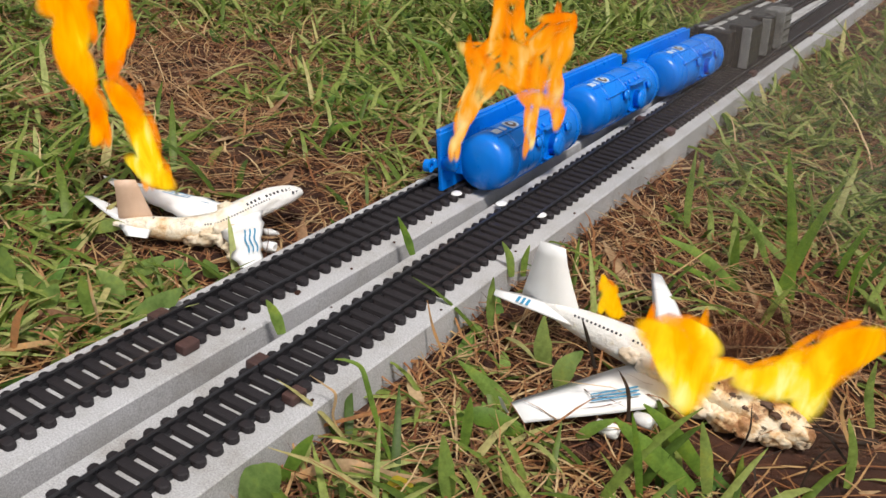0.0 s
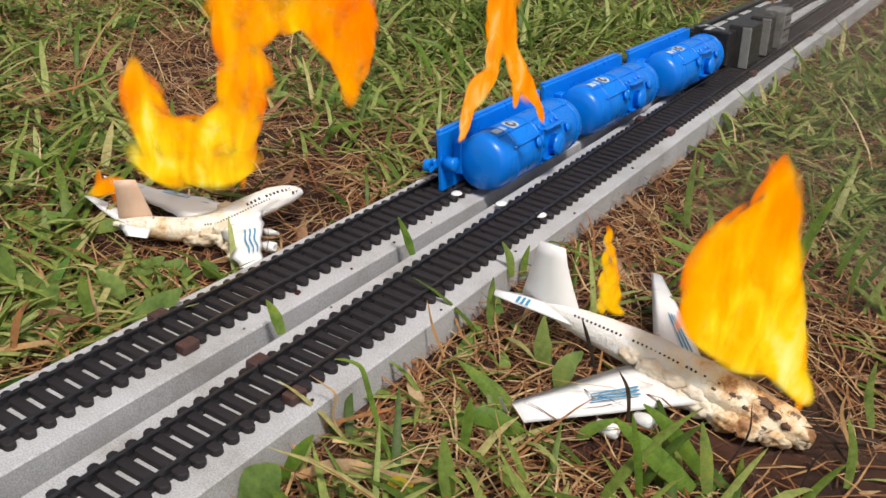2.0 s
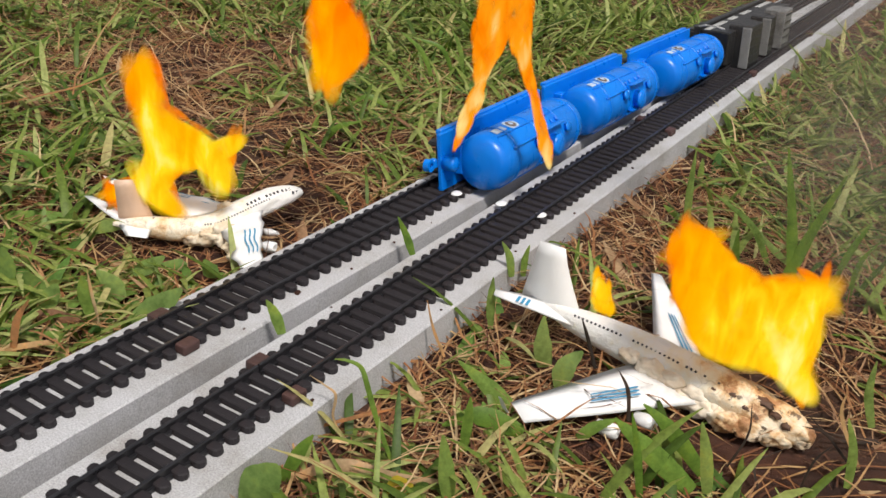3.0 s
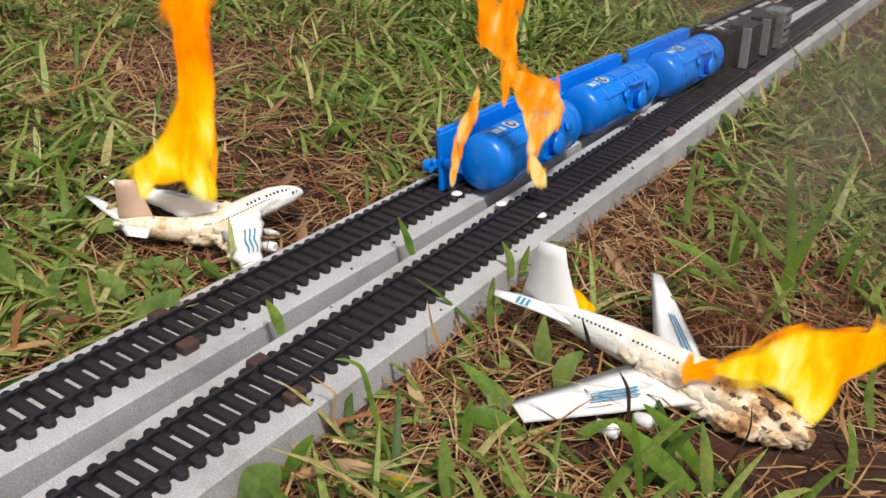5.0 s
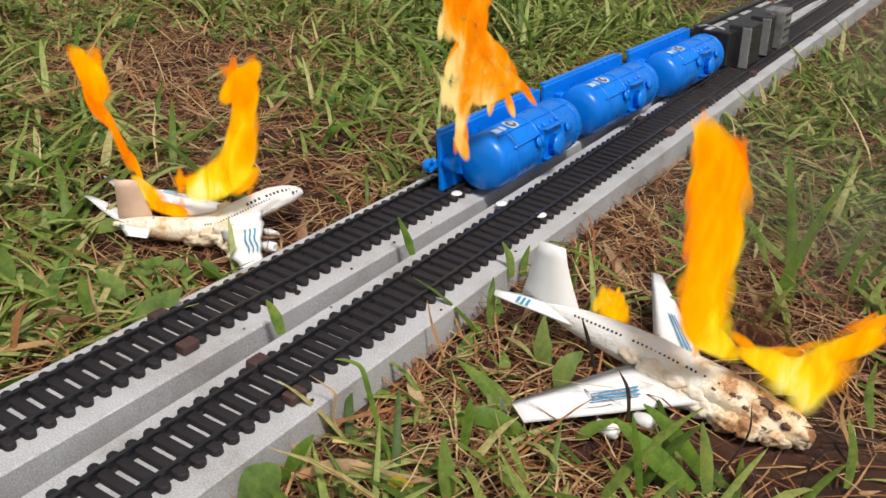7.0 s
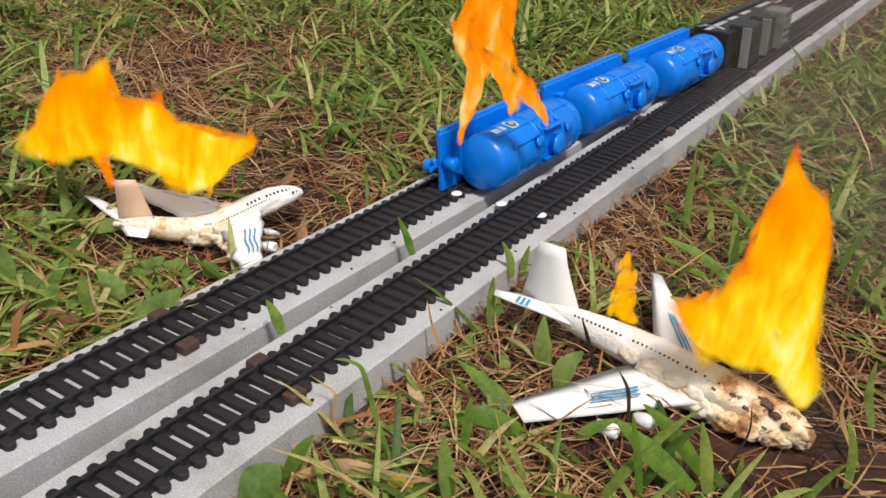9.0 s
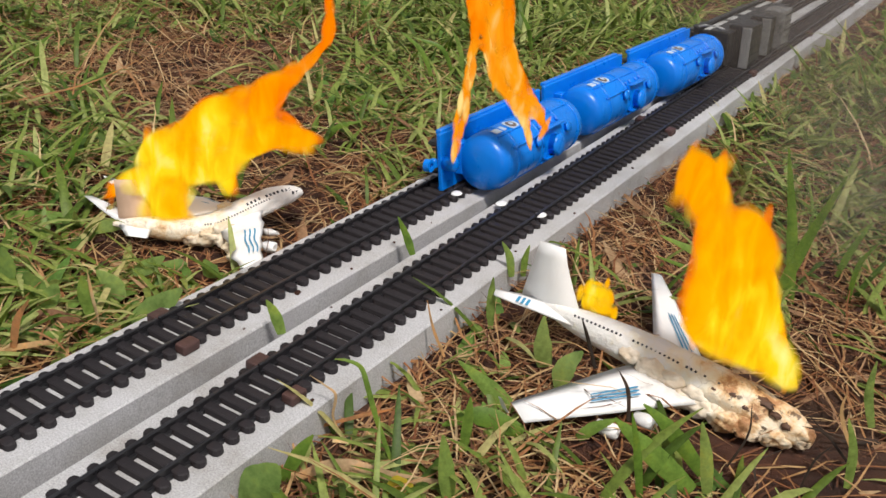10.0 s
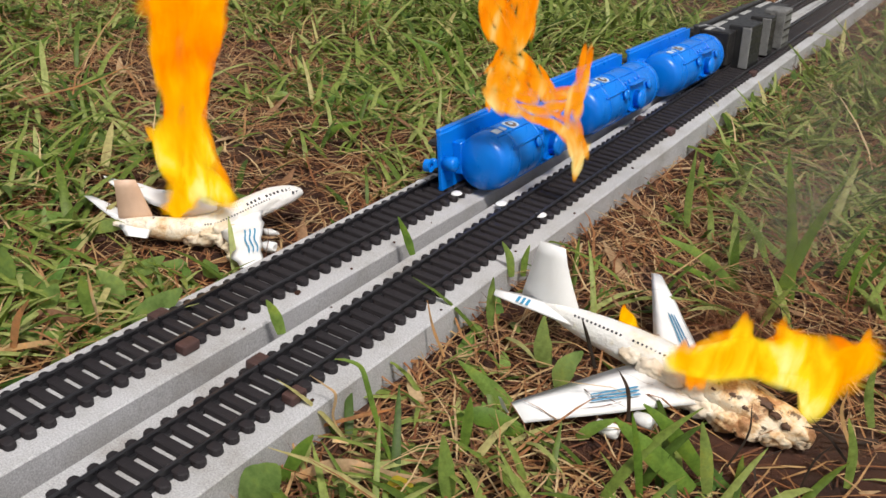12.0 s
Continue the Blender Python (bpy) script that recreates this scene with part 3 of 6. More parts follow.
for i, (x, y, z, r) in enumerate(((0.046, -0.0070, 0.0165, 0.0046), (0.056, -0.0088, 0.0152, 0.0054), (0.066, -0.0098, 0.0138, 0.0052), (0.076, -0.0104, 0.0122, 0.0048), (0.060, -0.0085, 0.0100, 0.0062), (0.071, -0.0100, 0.0085, 0.0066), (0.081, -0.0112, 0.0070, 0.0060), (0.090, -0.0115, 0.0065, 0.0066), (0.100, -0.0108, 0.0060, 0.0062), (0.110, -0.0085, 0.0052, 0.0056), (0.118, -0.0040, 0.0048, 0.0050), (0.052, -0.0060, 0.0115, 0.0050))):
    bm = bmesh.new()
    bmesh.ops.create_icosphere(bm, subdivisions=4, radius=1.0)
    for v in bm.verts:
        k = 1 + 0.30 * noise.noise(v.co * 1.6 + Vector((i * 7, 0, 0))) + 0.16 * noise.noise(v.co * 4.2 + Vector((0, i * 5, 0)))
        v.co = Vector((x + v.co.x * r * 1.25 * k, y + v.co.y * r * 0.85 * k, z + v.co.z * r * 0.80 * k))
    part("melted_skin", bm, M_BURN_R if x > 0.085 else M_MELT, plane_r, "melted, bubbled cream and brown plastic", smooth=True)
tagged(plane_r, "white toy airliner with a scorched nose dug into the soil", "toy airplane", "crashed toy airliners")

# The airliner on the far side, its back broken, lying in the grass.
M_BURN_L = burnt("sooty_white_plastic", 0.080, 0.034, 0.33, 0.205)
plane_l = new("toy_airliner")
U, V = Vector((0.70, 0.71, 0)).normalized(), Vector((-0.71, 0.70, 0)).normalized()
plane_l.matrix_basis = Matrix.Translation((-0.1500, 0.3050, 0.0)) @ Matrix((U, V, Vector((0, 0, 1)))).transposed().to_4x4()
LF = [(-0.006, -0.003, 0.0125, 0.0006, 0.0010), (0.003, -0.003, 0.0118, 0.0032, 0.0036), (0.014, -0.004, 0.0105, 0.0055, 0.0056), (0.028, -0.005, 0.0090, 0.0070, 0.0064), (0.044, -0.004, 0.0095, 0.0076, 0.0070),
      (0.056, 0.001, 0.0130, 0.0074, 0.0070), (0.068, 0.0065, 0.0165, 0.0070, 0.0066), (0.079, 0.0110, 0.0190, 0.0064, 0.0058), (0.0865, 0.0140, 0.0198, 0.0050, 0.0046), (0.0910, 0.0158, 0.0195, 0.0028, 0.0028), (0.0930, 0.0166, 0.0190, 0.0006, 0.0006)]
bm = bmesh.new()
fuselage(bm, LF, 26, 0.16, 8.0)
part("fuselage", bm, M_BURN_L, plane_l, "white fuselage, sooty and broken at the wing", smooth=True)
tagged(plane_l, "white toy airliner with a broken back lying in the grass", "toy airplane", "crashed toy airliners")
bm = bmesh.new()
plate(bm, (0.060, 0.008, 0.0150), (0.028, 0.002, 0.0120), (-0.0115, 0.0400, 0.0180), (-0.0140, 0.0480, 0.0180), 0.0026, 16, 0.0030)
wing = part("wing", bm, M_WHITE, plane_l, "white swept wing with blue lines", smooth=True)
stripes("wing_line", (0.018, 0.0260, 0.0162), (0.042, 0.0120, 0.0150), (0.048, 0.0135, 0.0150), (0.022, 0.0300, 0.0162), 3, 0.4, M_PRINT, wing, 0.0010)
bm = bmesh.new()
plate(bm, (0.070, 0.000, 0.0165), (0.046, -0.004, 0.0120), (0.0560, -0.0520, 0.0095), (0.0670, -0.0490, 0.0100), 0.0026, 18, 0.0027)
wing = part("wing", bm, M_WHITE, plane_l, "white swept wing with blue lines", smooth=True)
stripes("wing_line", (0.0605, -0.041, 0.0115), (0.0590, -0.019, 0.0135), (0.0665, -0.018, 0.0140), (0.0668, -0.040, 0.0117), 3, 0.34, M_PRINT, wing, 0.0011, 0.0005)
M_FOLD = plastic("cream_folded_plastic", (0.56, 0.42, 0.26), (0.80, 0.72, 0.58), 0.5, 140, 0.5, (0.24, 0.12, 0.06), (0.60, 0.72))
M_TAN = plastic("heat_browned_plastic", (0.56, 0.37, 0.26), (0.70, 0.50, 0.37), 0.5, 60, 0.2)
bm = bmesh.new()
rings = []
for f in np.linspace(0, 1, 6):
    z = 0.0120 + 0.0235 * f
    x0, x1, th = -0.003 - 0.0010 * f, 0.0150 - 0.0085 * f, 0.0012 * (1 - 0.5 * f)
    rings.append([(x0, -th * 0.2, z), ((x0 + x1) / 2, -th, z), (x1, -th * 0.3, z), (x1, th * 0.3, z), ((x0 + x1) / 2, th, z), (x0, th * 0.2, z)])
ring_loft(bm, rings)
part("tail_fin", bm, M_TAN, plane_l, "tail fin browned by heat", smooth=True)
for corners in (((0.0105, 0.0010, 0.0115), (-0.0050, -0.0010, 0.0135), (-0.0225, 0.0245, 0.0165), (-0.0175, 0.0275, 0.0145)), ((0.0140, -0.0050, 0.0120), (-0.0030, -0.0050, 0.0125), (0.0010, -0.0125, 0.0100), (0.0115, -0.0160, 0.0100))):
    bm = bmesh.new()
    plate(bm, *corners, 0.0017, 5)
    part("tailplane", bm, M_WHITE, plane_l, smooth=True)
windows(LF, 0.040, 0.074, 24, 38, 0.0007, 0.0009, plane_l)
windows(LF, 0.062, 0.0865, 12, 56, 0.0011, 0.0015, plane_l, "lettering_bar", (4,))
windows(LF, 0.0855, 0.0895, 2, 30, 0.0014, 0.0018, plane_l, "cockpit_pane")
for x, y, z in ((0.0735, -0.0100, 0.0085), (0.0710, -0.0240, 0.0070)):
    bm = bmesh.new()
    lathe(bm, [(0.0008, -0.005), (0.0019, -0.0045), (0.0025, 0.0), (0.0022, 0.0045), (0.0016, 0.0050), (0.0007, 0.0036)], 16, Matrix.Translation((x, y, z)) @ Matrix.Rotation(radians(-38), 4, "Z") @ Matrix.Rotation(radians(82), 4, "Y"))
    for v in bm.verts:
        v.co += Vector((0.6, 0.3, 1)) * 0.0019 * noise.noise(v.co * 230)
    part("engine", bm, M_WHITE, plane_l, smooth=True)
for i, (x, y, z, r) in enumerate(((0.034, -0.0095, 0.0062, 0.0046), (0.041, -0.0105, 0.0070, 0.0052), (0.048, -0.0100, 0.0085, 0.0058), (0.054, -0.0085, 0.0078, 0.0052), (0.050, -0.0135, 0.0060, 0.0044), (0.053, -0.0230, 0.0070, 0.0036), (0.0545, -0.0330, 0.0062, 0.0034), (0.052, 0.0030, 0.0165, 0.0042))):
    bm = bmesh.new()
    bmesh.ops.create_icosphere(bm, subdivisions=4, radius=1.0)
    for v in bm.verts:
        k = 1 + 0.42 * noise.noise(v.co * 1.7 + Vector((i * 7, 3, 0))) + 0.26 * noise.noise(v.co * 4.6 + Vector((0, i * 5, 2)))
        v.co = Vector((x + v.co.x * r * 1.2 * k, y + v.co.y * r * 0.75 * k, z + v.co.z * r * 0.95 * k))
    part("melted_skin", bm, M_FOLD, plane_l, "melted folds of cream and brown plastic", smooth=True)


# ---------------- grass, straw and weeds ----------------
rng = np.random.default_rng(5)


def free_of_boards(x, y, pad):
    left = -0.0657 + A_TURN * (y - 0.35) - pad
    return (x < left) | (x > 0.0313 + pad)


# where the turf grows lush (above nought) or lies dry and bare: x, y, reach, how much
PATCHES = ((-0.250, 0.740, 0.09, 0.7), (-0.187, 0.560, 0.05, 0.5), (-0.263, 0.558, 0.05, 0.5), (-0.176, 0.950, 0.13, 0.6), (-0.290, 0.946, 0.13, 0.6), (0.054, 0.864, 0.11, 0.6), (-0.141, 0.242, 0.05, 0.5),
           (-0.320, 0.377, 0.06, 0.4), (0.063, 0.305, 0.03, 0.4), (0.148, 0.319, 0.03, 0.3), (0.107, 0.529, 0.04, 0.3), (0.175, 0.569, 0.04, 0.4))
BARE = ((-0.364, 0.538, 0.09, -0.8), (-0.350, 0.602, 0.08, -0.6), (-0.253, 0.459, 0.07, -0.7), (-0.124, 0.429, 0.05, -0.7), (-0.126, 0.465, 0.05, -0.5), (0.122, 0.433, 0.06, -0.9), (0.077, 0.566, 0.05, -0.8),
        (0.052, 0.500, 0.05, -0.8), (0.180, 0.482, 0.05, -0.6), (0.117, 0.282, 0.04, -0.4), (0.060, 0.250, 0.04, -0.5), (0.190, 0.400, 0.07, -0.7))


def lush(x, y):
    return 0.7 * sum(k * math.exp(-((x - px) ** 2 + (y - py) ** 2) / (r * r)) for px, py, r, k in PATCHES + BARE)


def scatter(n, x0, x1, y0, y1, pad=0.004, clump=0.0, seed=0):
    """Free places in a stretch of the plan, patchy where clump is above nought."""
    out = []
    while len(out) < n:
        x, y = rng.uniform(x0, x1, n), rng.uniform(y0, y1, n)
        ok = free_of_boards(x, y, pad)
        ok &= (np.hypot((x - 0.190) / 1.25, y - 0.350) > 0.048) | (rng.uniform(0, 1, n) < 0.4)      # burnt bare round the nose
        ok &= (np.hypot((x - 0.178) / 1.3, y - 0.318) > 0.050) | (rng.uniform(0, 1, n) < 0.5)
        if pad > 0.003:      # nothing tall grows through the wrecks
            ok &= ~((x > 0.055) & (x < 0.20) & (np.abs(y - 0.352) < 0.022)) & ~((x > 0.085) & (x < 0.145) & (y > 0.285) & (y < 0.42))
            ok &= np.hypot((x - 0.190) / 1.25, y - 0.362) > 0.042
            u, v = (x + 0.150) * 0.70 + (y - 0.305) * 0.71, -(x + 0.150) * 0.71 + (y - 0.305) * 0.70
            ok &= ~((u > -0.02) & (u < 0.105) & (v > -0.035) & (v < 0.045))
        for px, py in zip(x[ok], y[ok]):
            if clump:
                v = noise.noise((px * 9 + seed, py * 9, seed * 1.3)) + 0.6 * noise.noise((px * 30, py * 30, seed))
                if v + lush(px, py) < rng.uniform(-0.40, 0.45):
                    continue
            elif lush(px, py) > rng.uniform(0.25, 1.0):
                continue
            out.append((px, py))
            if len(out) == n:
                break
    return np.array(out)


def outskirts(n, reach):
    """Places round the strip beside the track, out to reach."""
    out = []
    while len(out) < n:
        x, y = rng.uniform(-reach, reach), rng.uniform(-reach + 0.5, reach + 1.0)
        if (-0.75 < x < 0.36 and 0.08 < y < 1.05) or (-1.1 < x < 0.55 and 1.0 < y < 2.1) or math.hypot(x - 0.2192, y) < 0.16 or abs(x + 0.017) < 0.07:
            continue
        out.append((x, y))
    return np.array(out)


def ribbons(name, base, length, width, azim, lift, droop, material, label, seg=4, fold=0.0, waist=0.35, z_off=0.0, wind=0.0):
    """Blades: each starts at base, rises at angle lift and bends down by droop along its length. seg joints, an optional midrib fold."""
    n = len(base)
    cols = 3 if fold else 2
    z0 = np.array([ground_height(x, y) for x, y in base]) + z_off
    p = np.column_stack([base, z0])
    az = azim.copy()
    rows = []
    for k in range(seg + 1):
        f = k / seg
        el = lift - droop * f
        d = np.column_stack([np.cos(az) * np.cos(el), np.sin(az) * np.cos(el), np.sin(el)])
        side = np.column_stack([-np.sin(az), np.cos(az), np.zeros(n)])
        prof = (waist + (1 - waist) * math.sin(math.pi * min(1, f * 1.25 + 0.12))) if f < 0.55 else max(0.04, (1 - f) / 0.45) ** 0.8
        w = (width * prof * 0.5)[:, None]
        if fold:
            up = np.cross(d, side)
            rows.append(np.stack([p - side * w - up * w * fold, p, p + side * w - up * w * fold], 1))
        else:
            rows.append(np.stack([p - side * w, p + side * w], 1))
        p = p + d * (length / seg)[:, None]
        p[:, 2] = np.maximum(p[:, 2], z0 * 0 + 0.0006)
        az = az + rng.normal(0, wind, n)
    v = np.stack(rows, 1)
    verts = v.reshape(-1, 3)
    per = (seg + 1) * cols
    quad = []
    for k in range(seg):
        for c in range(cols - 1):
            a = k * cols + c
            quad.append((a, a + 1, a + cols + 1, a + cols))
    faces = (np.arange(n)[:, None, None] * per + np.array(quad)[None]).reshape(-1, 4)
    me = bpy.data.meshes.new(name)
    me.from_pydata(verts.tolist(), [], faces.tolist())
    me.materials.append(material)
    me.polygons.foreach_set("use_smooth", [True] * len(me.polygons))
    return tagged(new(name, me), label, "grass", kind="stuff")


def field(n, x0, x1, y0, y1, lr, wr, er, dr, **kw):
    pad, clump, seed = kw.pop("pad", 0.004), kw.pop("clump", 0.0), kw.pop("seed", 0)
    b = scatter(n, x0, x1, y0, y1, pad, clump, seed)
    u = rng.uniform
    return ribbons(kw.pop("name"), b, u(*lr, n), u(*wr, n), u(0, 2 * math.pi, n), np.radians(u(*er, n)), np.radians(u(*dr, n)), kw.pop("material"), kw.pop("label"), **kw)


NEAR = (-0.75, 0.36, 0.08, 1.05)
FAR = (-1.1, 0.55, 1.0, 2.1)
for (x0, x1, y0, y1), k in ((NEAR, 1.0), (FAR, 0.5)):
    field(int(11000 * k), x0, x1, y0, y1, (0.010, 0.040), (0.0003, 0.0008), (-4, 30), (-10, 60), name="dry_fibres", material=M_FIBRE, label="thin reddish brown dry fibres over the soil", wind=0.35, pad=0.001, z_off=0.001)
    field(int(15000 * k), x0, x1, y0, y1, (0.015, 0.055), (0.0006, 0.0014), (-4, 14), (-5, 22), name="dry_straw", material=M_STRAW, label="matted dry straw lying over the soil", wind=0.22, pad=0.001, z_off=0.001)
    field(int(6000 * k), x0, x1, y0, y1, (0.020, 0.060), (0.0006, 0.0015), (5, 40), (20, 80), name="dry_straw", material=M_STRAW, label="loose dry grass stalks above the soil", wind=0.15, pad=0.004)
    field(int(7800 * k), x0, x1, y0, y1, (0.014, 0.042), (0.0018, 0.0040), (10, 60), (15, 90), name="green_grass", material=M_GRASS, label="short green grass growing in patches", clump=1.0, seed=2, fold=0.25, pad=0.006)
    field(int(3000 * k), x0, x1, y0, y1, (0.024, 0.056), (0.0034, 0.0064), (10, 50), (20, 80), name="broad_grass", material=M_GRASS, label="broad green grass blades among the straw", clump=0.8, seed=7, fold=0.3, pad=0.014)
    field(int(2600 * k), x0, x1, y0, y1, (0.010, 0.022), (0.005, 0.010), (0, 45), (0, 50), name="weed_leaves", material=M_LEAF, label="small oval weed leaves close to the soil", clump=1.0, seed=11, fold=0.2, waist=0.15, pad=0.010)
    field(int(900 * k), x0, x1, y0, y1, (0.012, 0.040), (0.003, 0.008), (-5, 20), (-20, 40), name="dead_leaves", material=M_DEAD, label="curled brown dead leaves and grass blades", fold=0.4, waist=0.2, pad=0.003)
for n, reach, lr, wr in ((17000, 1.6, (0.018, 0.050), (0.0024, 0.0055)), (22000, 3.4, (0.04, 0.09), (0.006, 0.014))):
    u = rng.uniform
    for kind, share, material, label in (("green_grass", 0.62, M_GRASS, "green turf spreading away from the track"), ("dry_straw", 0.38, M_STRAW, "dry straw spreading away from the track")):
        m = int(n * share)
        ribbons(kind, outskirts(m, reach), u(*lr, m), u(*wr, m) * (1.0 if kind == "green_grass" else 0.4), u(0, 2 * math.pi, m), np.radians(u(5, 40, m)), np.radians(u(10, 70, m)), material, label, fold=0.25)


def soil_clods(n):
    """Loose lumps of earth, half sunk."""
    bm = bmesh.new()
    bmesh.ops.create_icosphere(bm, subdivisions=1, radius=1.0)
    base = np.array([v.co[:] for v in bm.verts])
    tri = np.array([[v.index for v in fc.verts] for fc in bm.faces])
    bm.free()
    p = scatter(n, NEAR[0], NEAR[1], NEAR[2], NEAR[3], 0.002)
    r = 0.0008 + 0.0036 * rng.uniform(0, 1, n) ** 3
    z = np.array([ground_height(x, y) for x, y in p])
    v = base[None] * r[:, None, None] * rng.uniform(0.6, 1.3, (n, len(base), 1)) * np.array([1.0, 0.85, 0.7])
    v = v + np.column_stack([p, z + r * 0.2])[:, None, :]
    faces = (np.arange(n)[:, None, None] * len(base) + tri[None]).reshape(-1, 3)
    me = bpy.data.meshes.new("soil_clods")
    me.from_pydata(v.reshape(-1, 3).tolist(), [], faces.tolist())
    me.materials.append(M_SOIL)
    return tagged(new("soil_clods", me), "loose reddish brown clods of earth", "soil", kind="stuff")


soil_clods(14000)

# a tangle of bright dry stalks round the near wreck
field(800, 0.03, 0.26, 0.17, 0.60, (0.020, 0.060), (0.0006, 0.0014), (-2, 28), (5, 50), name="straw_tangle", material=M_STRAW, label="tangled bright straw stalks on reddish soil", wind=0.30, pad=0.002, z_off=0.002)

field(900, 0.03, 0.26, 0.17, 0.60, (0.020, 0.055), (0.0005, 0.0012), (-2, 24), (5, 50), name="brown_tangle", material=M_FIBRE, label="tangled dark brown dead stalks on reddish soil", wind=0.30, pad=0.002, z_off=0.001)

# longer bent blades standing out of the turf
field(130, 0.060, 0.27, 0.16, 0.64, (0.022, 0.052), (0.0022, 0.0050), (20, 75), (30, 95), name="bent_grass", material=M_GRASS, label="long bent green grass blades round the wreck", fold=0.3, pad=0.034, seg=6)
field(900, -0.62, 0.36, 0.22, 1.10, (0.032, 0.072), (0.0024, 0.0052), (15, 60), (30, 95), name="bent_grass", material=M_GRASS, label="long bent green grass blades in the turf", clump=1.0, seed=31, fold=0.3, pad=0.045, seg=6)

# long arching blades behind the track, and long pale stalks in the near turf
field(2600, -1.1, 0.55, 0.80, 2.0, (0.050, 0.105), (0.0030, 0.0062), (25, 70), (30, 100), name="tall_grass", material=M_GRASS, label="long arching green grass blades behind the track", clump=1.0, seed=23, fold=0.3, pad=0.075)
field(700, -1.0, 0.36, 0.35, 1.5, (0.055, 0.110), (0.0008, 0.0017), (4, 38), (10, 60), name="pale_stalks", material=M_STRAW, label="long pale dry stalks lying over the grass", wind=0.12, pad=0.095)



# ---------------- crumbs of soil spilt on the boards ----------------
def crumb(x, y, r):
    bm = bmesh.new()
    bmesh.ops.create_icosphere(bm, subdivisions=2, radius=1.0)
    for v in bm.verts:
        k = 1 + 0.45 * noise.noise(v.co * 1.7 + Vector((x * 900, y * 900, 0)))
        v.co = Vector((v.co.x * r * k, v.co.y * r * k * 0.8, v.co.z * r * k * 0.55))
    ob = new("soil_crumb", mesh_of("soil_crumb", bm, M_SOIL))
    ob.matrix_basis = pose(x, y, BT + r * 0.4, 0, 0, x * 9000)
    return tagged(ob, "small brown crumb of soil on the board", "soil crumb", "crumbs on the boards")


for x, y, r in ((-0.0305, 0.300, 0.0018), (-0.0280, 0.262, 0.0007), (-0.0262, 0.335, 0.0008), (0.0272, 0.240, 0.0010), (0.0285, 0.330, 0.0007), (-0.0270, 0.372, 0.0009), (-0.0110, 0.300, 0.0006), (0.0262, 0.405, 0.0008), (0.0290, 0.470, 0.0009), (-0.0255, 0.405, 0.0006), (0.0270, 0.560, 0.0010)):
    crumb(x, y, r)


# ---------------- single blades, leaves and stalks that stand out ----------------
M_YELLOW = by_island("yellow_leaf", [(0.0, (0.42, 0.34, 0.03)), (1.0, (0.52, 0.42, 0.05))], 0.5, 0.3, single=True)
M_BLADE = by_island("long_grass_blade", [(0.0, (0.13, 0.24, 0.035)), (0.5, (0.20, 0.33, 0.060)), (1.0, (0.30, 0.40, 0.12))], 0.45, 0.4, 700, True)
M_BROAD = by_island("broad_weed_leaf", [(0.0, (0.14, 0.25, 0.06)), (1.0, (0.27, 0.38, 0.12))], 0.45, 0.35, 500, True)
M_BROWN = by_island("brown_leaf_blade", DEAD, 0.7, 0.15, 500, True)
M_STALK = by_island("pale_stalk", STRAW[1:] + [(1.0, (0.66, 0.56, 0.40))], 0.6, 0.15, 500, True)
M_TWIG = by_island("dark_twig", [(0.0, (0.025, 0.016, 0.012)), (1.0, (0.05, 0.03, 0.02))], 0.8, 0.0, 400, True)
KINDS = {"G": (M_BLADE, "long green grass blade standing out of the turf", "grass blade", 0.28, 0.62), "L": (M_BROAD, "broad oval green weed leaf", "leaf", 0.22, 0.12), "Y": (M_YELLOW, "small yellowed leaf on the soil", "leaf", 0.15, 0.2),
         "D": (M_BROWN, "curled dry brown leaf blade", "dead leaf", 0.5, 0.25), "S": (M_STALK, "pale dry straw stalk", "straw", 0.15, 0.8), "K": (M_TWIG, "thin dark burnt twig", "twig", 0.5, 0.9)}
NAMES = {"G": "grass_blade", "L": "weed_leaf", "Y": "yellow_leaf", "D": "dead_leaf", "S": "straw_stalk", "K": "twig"}


def grass_blade(kind, width, *pts):
    """A folded, tapering blade along a smooth curve; width in millimetres."""
    material, label, category, fold, waist = KINDS[kind]
    v = [Vector(p) for p in pts]
    curve = []
    ext = [v[0] * 2 - v[1]] + v + [v[-1] * 2 - v[-2]]
    for a, b, c, d in zip(ext, ext[1:], ext[2:], ext[3:]):
        for k in range(6):
            t = k / 6
            curve.append(0.5 * (2 * b + (c - a) * t + (2 * a - 5 * b + 4 * c - d) * t * t + (3 * b - a - 3 * c + d) * t ** 3))
    curve.append(v[-1])
    bm = bmesh.new()
    rows, n = [], len(curve)
    twist = noise.noise(v[0] * 40) * 0.7
    for i, p in enumerate(curve):
        f = i / (n - 1)
        d = (curve[min(i + 1, n - 1)] - curve[max(i - 1, 0)]).normalized()
        side = d.cross(Vector((-0.45 + twist * 0.4, 0.77, -0.45))).normalized()
        side = (side + Vector((0, 0, 0.25 * twist * f))).normalized()
        up = side.cross(d).normalized()
        prof = waist + (1 - waist) * math.sin(math.pi * min(1.0, f * 1.1 + 0.08)) if f < 0.45 else max(0.03, (1 - f) / 0.55) ** 0.62
        w = width / 2000 * prof * (1 + 0.12 * noise.noise((i * 0.7, v[0].x * 90, 0)))
        rows.append([bm.verts.new(q) for q in (p - side * w + up * w * fold, p, p + side * w + up * w * fold)])
    for a, c in zip(rows, rows[1:]):
        for k in (0, 1):
            bm.faces.new((a[k], a[k + 1], c[k + 1], c[k]))
    ob = new(NAMES[kind], mesh_of(NAMES[kind], bm, material, True))
    return tagged(ob, label, category, "single blades and leaves")


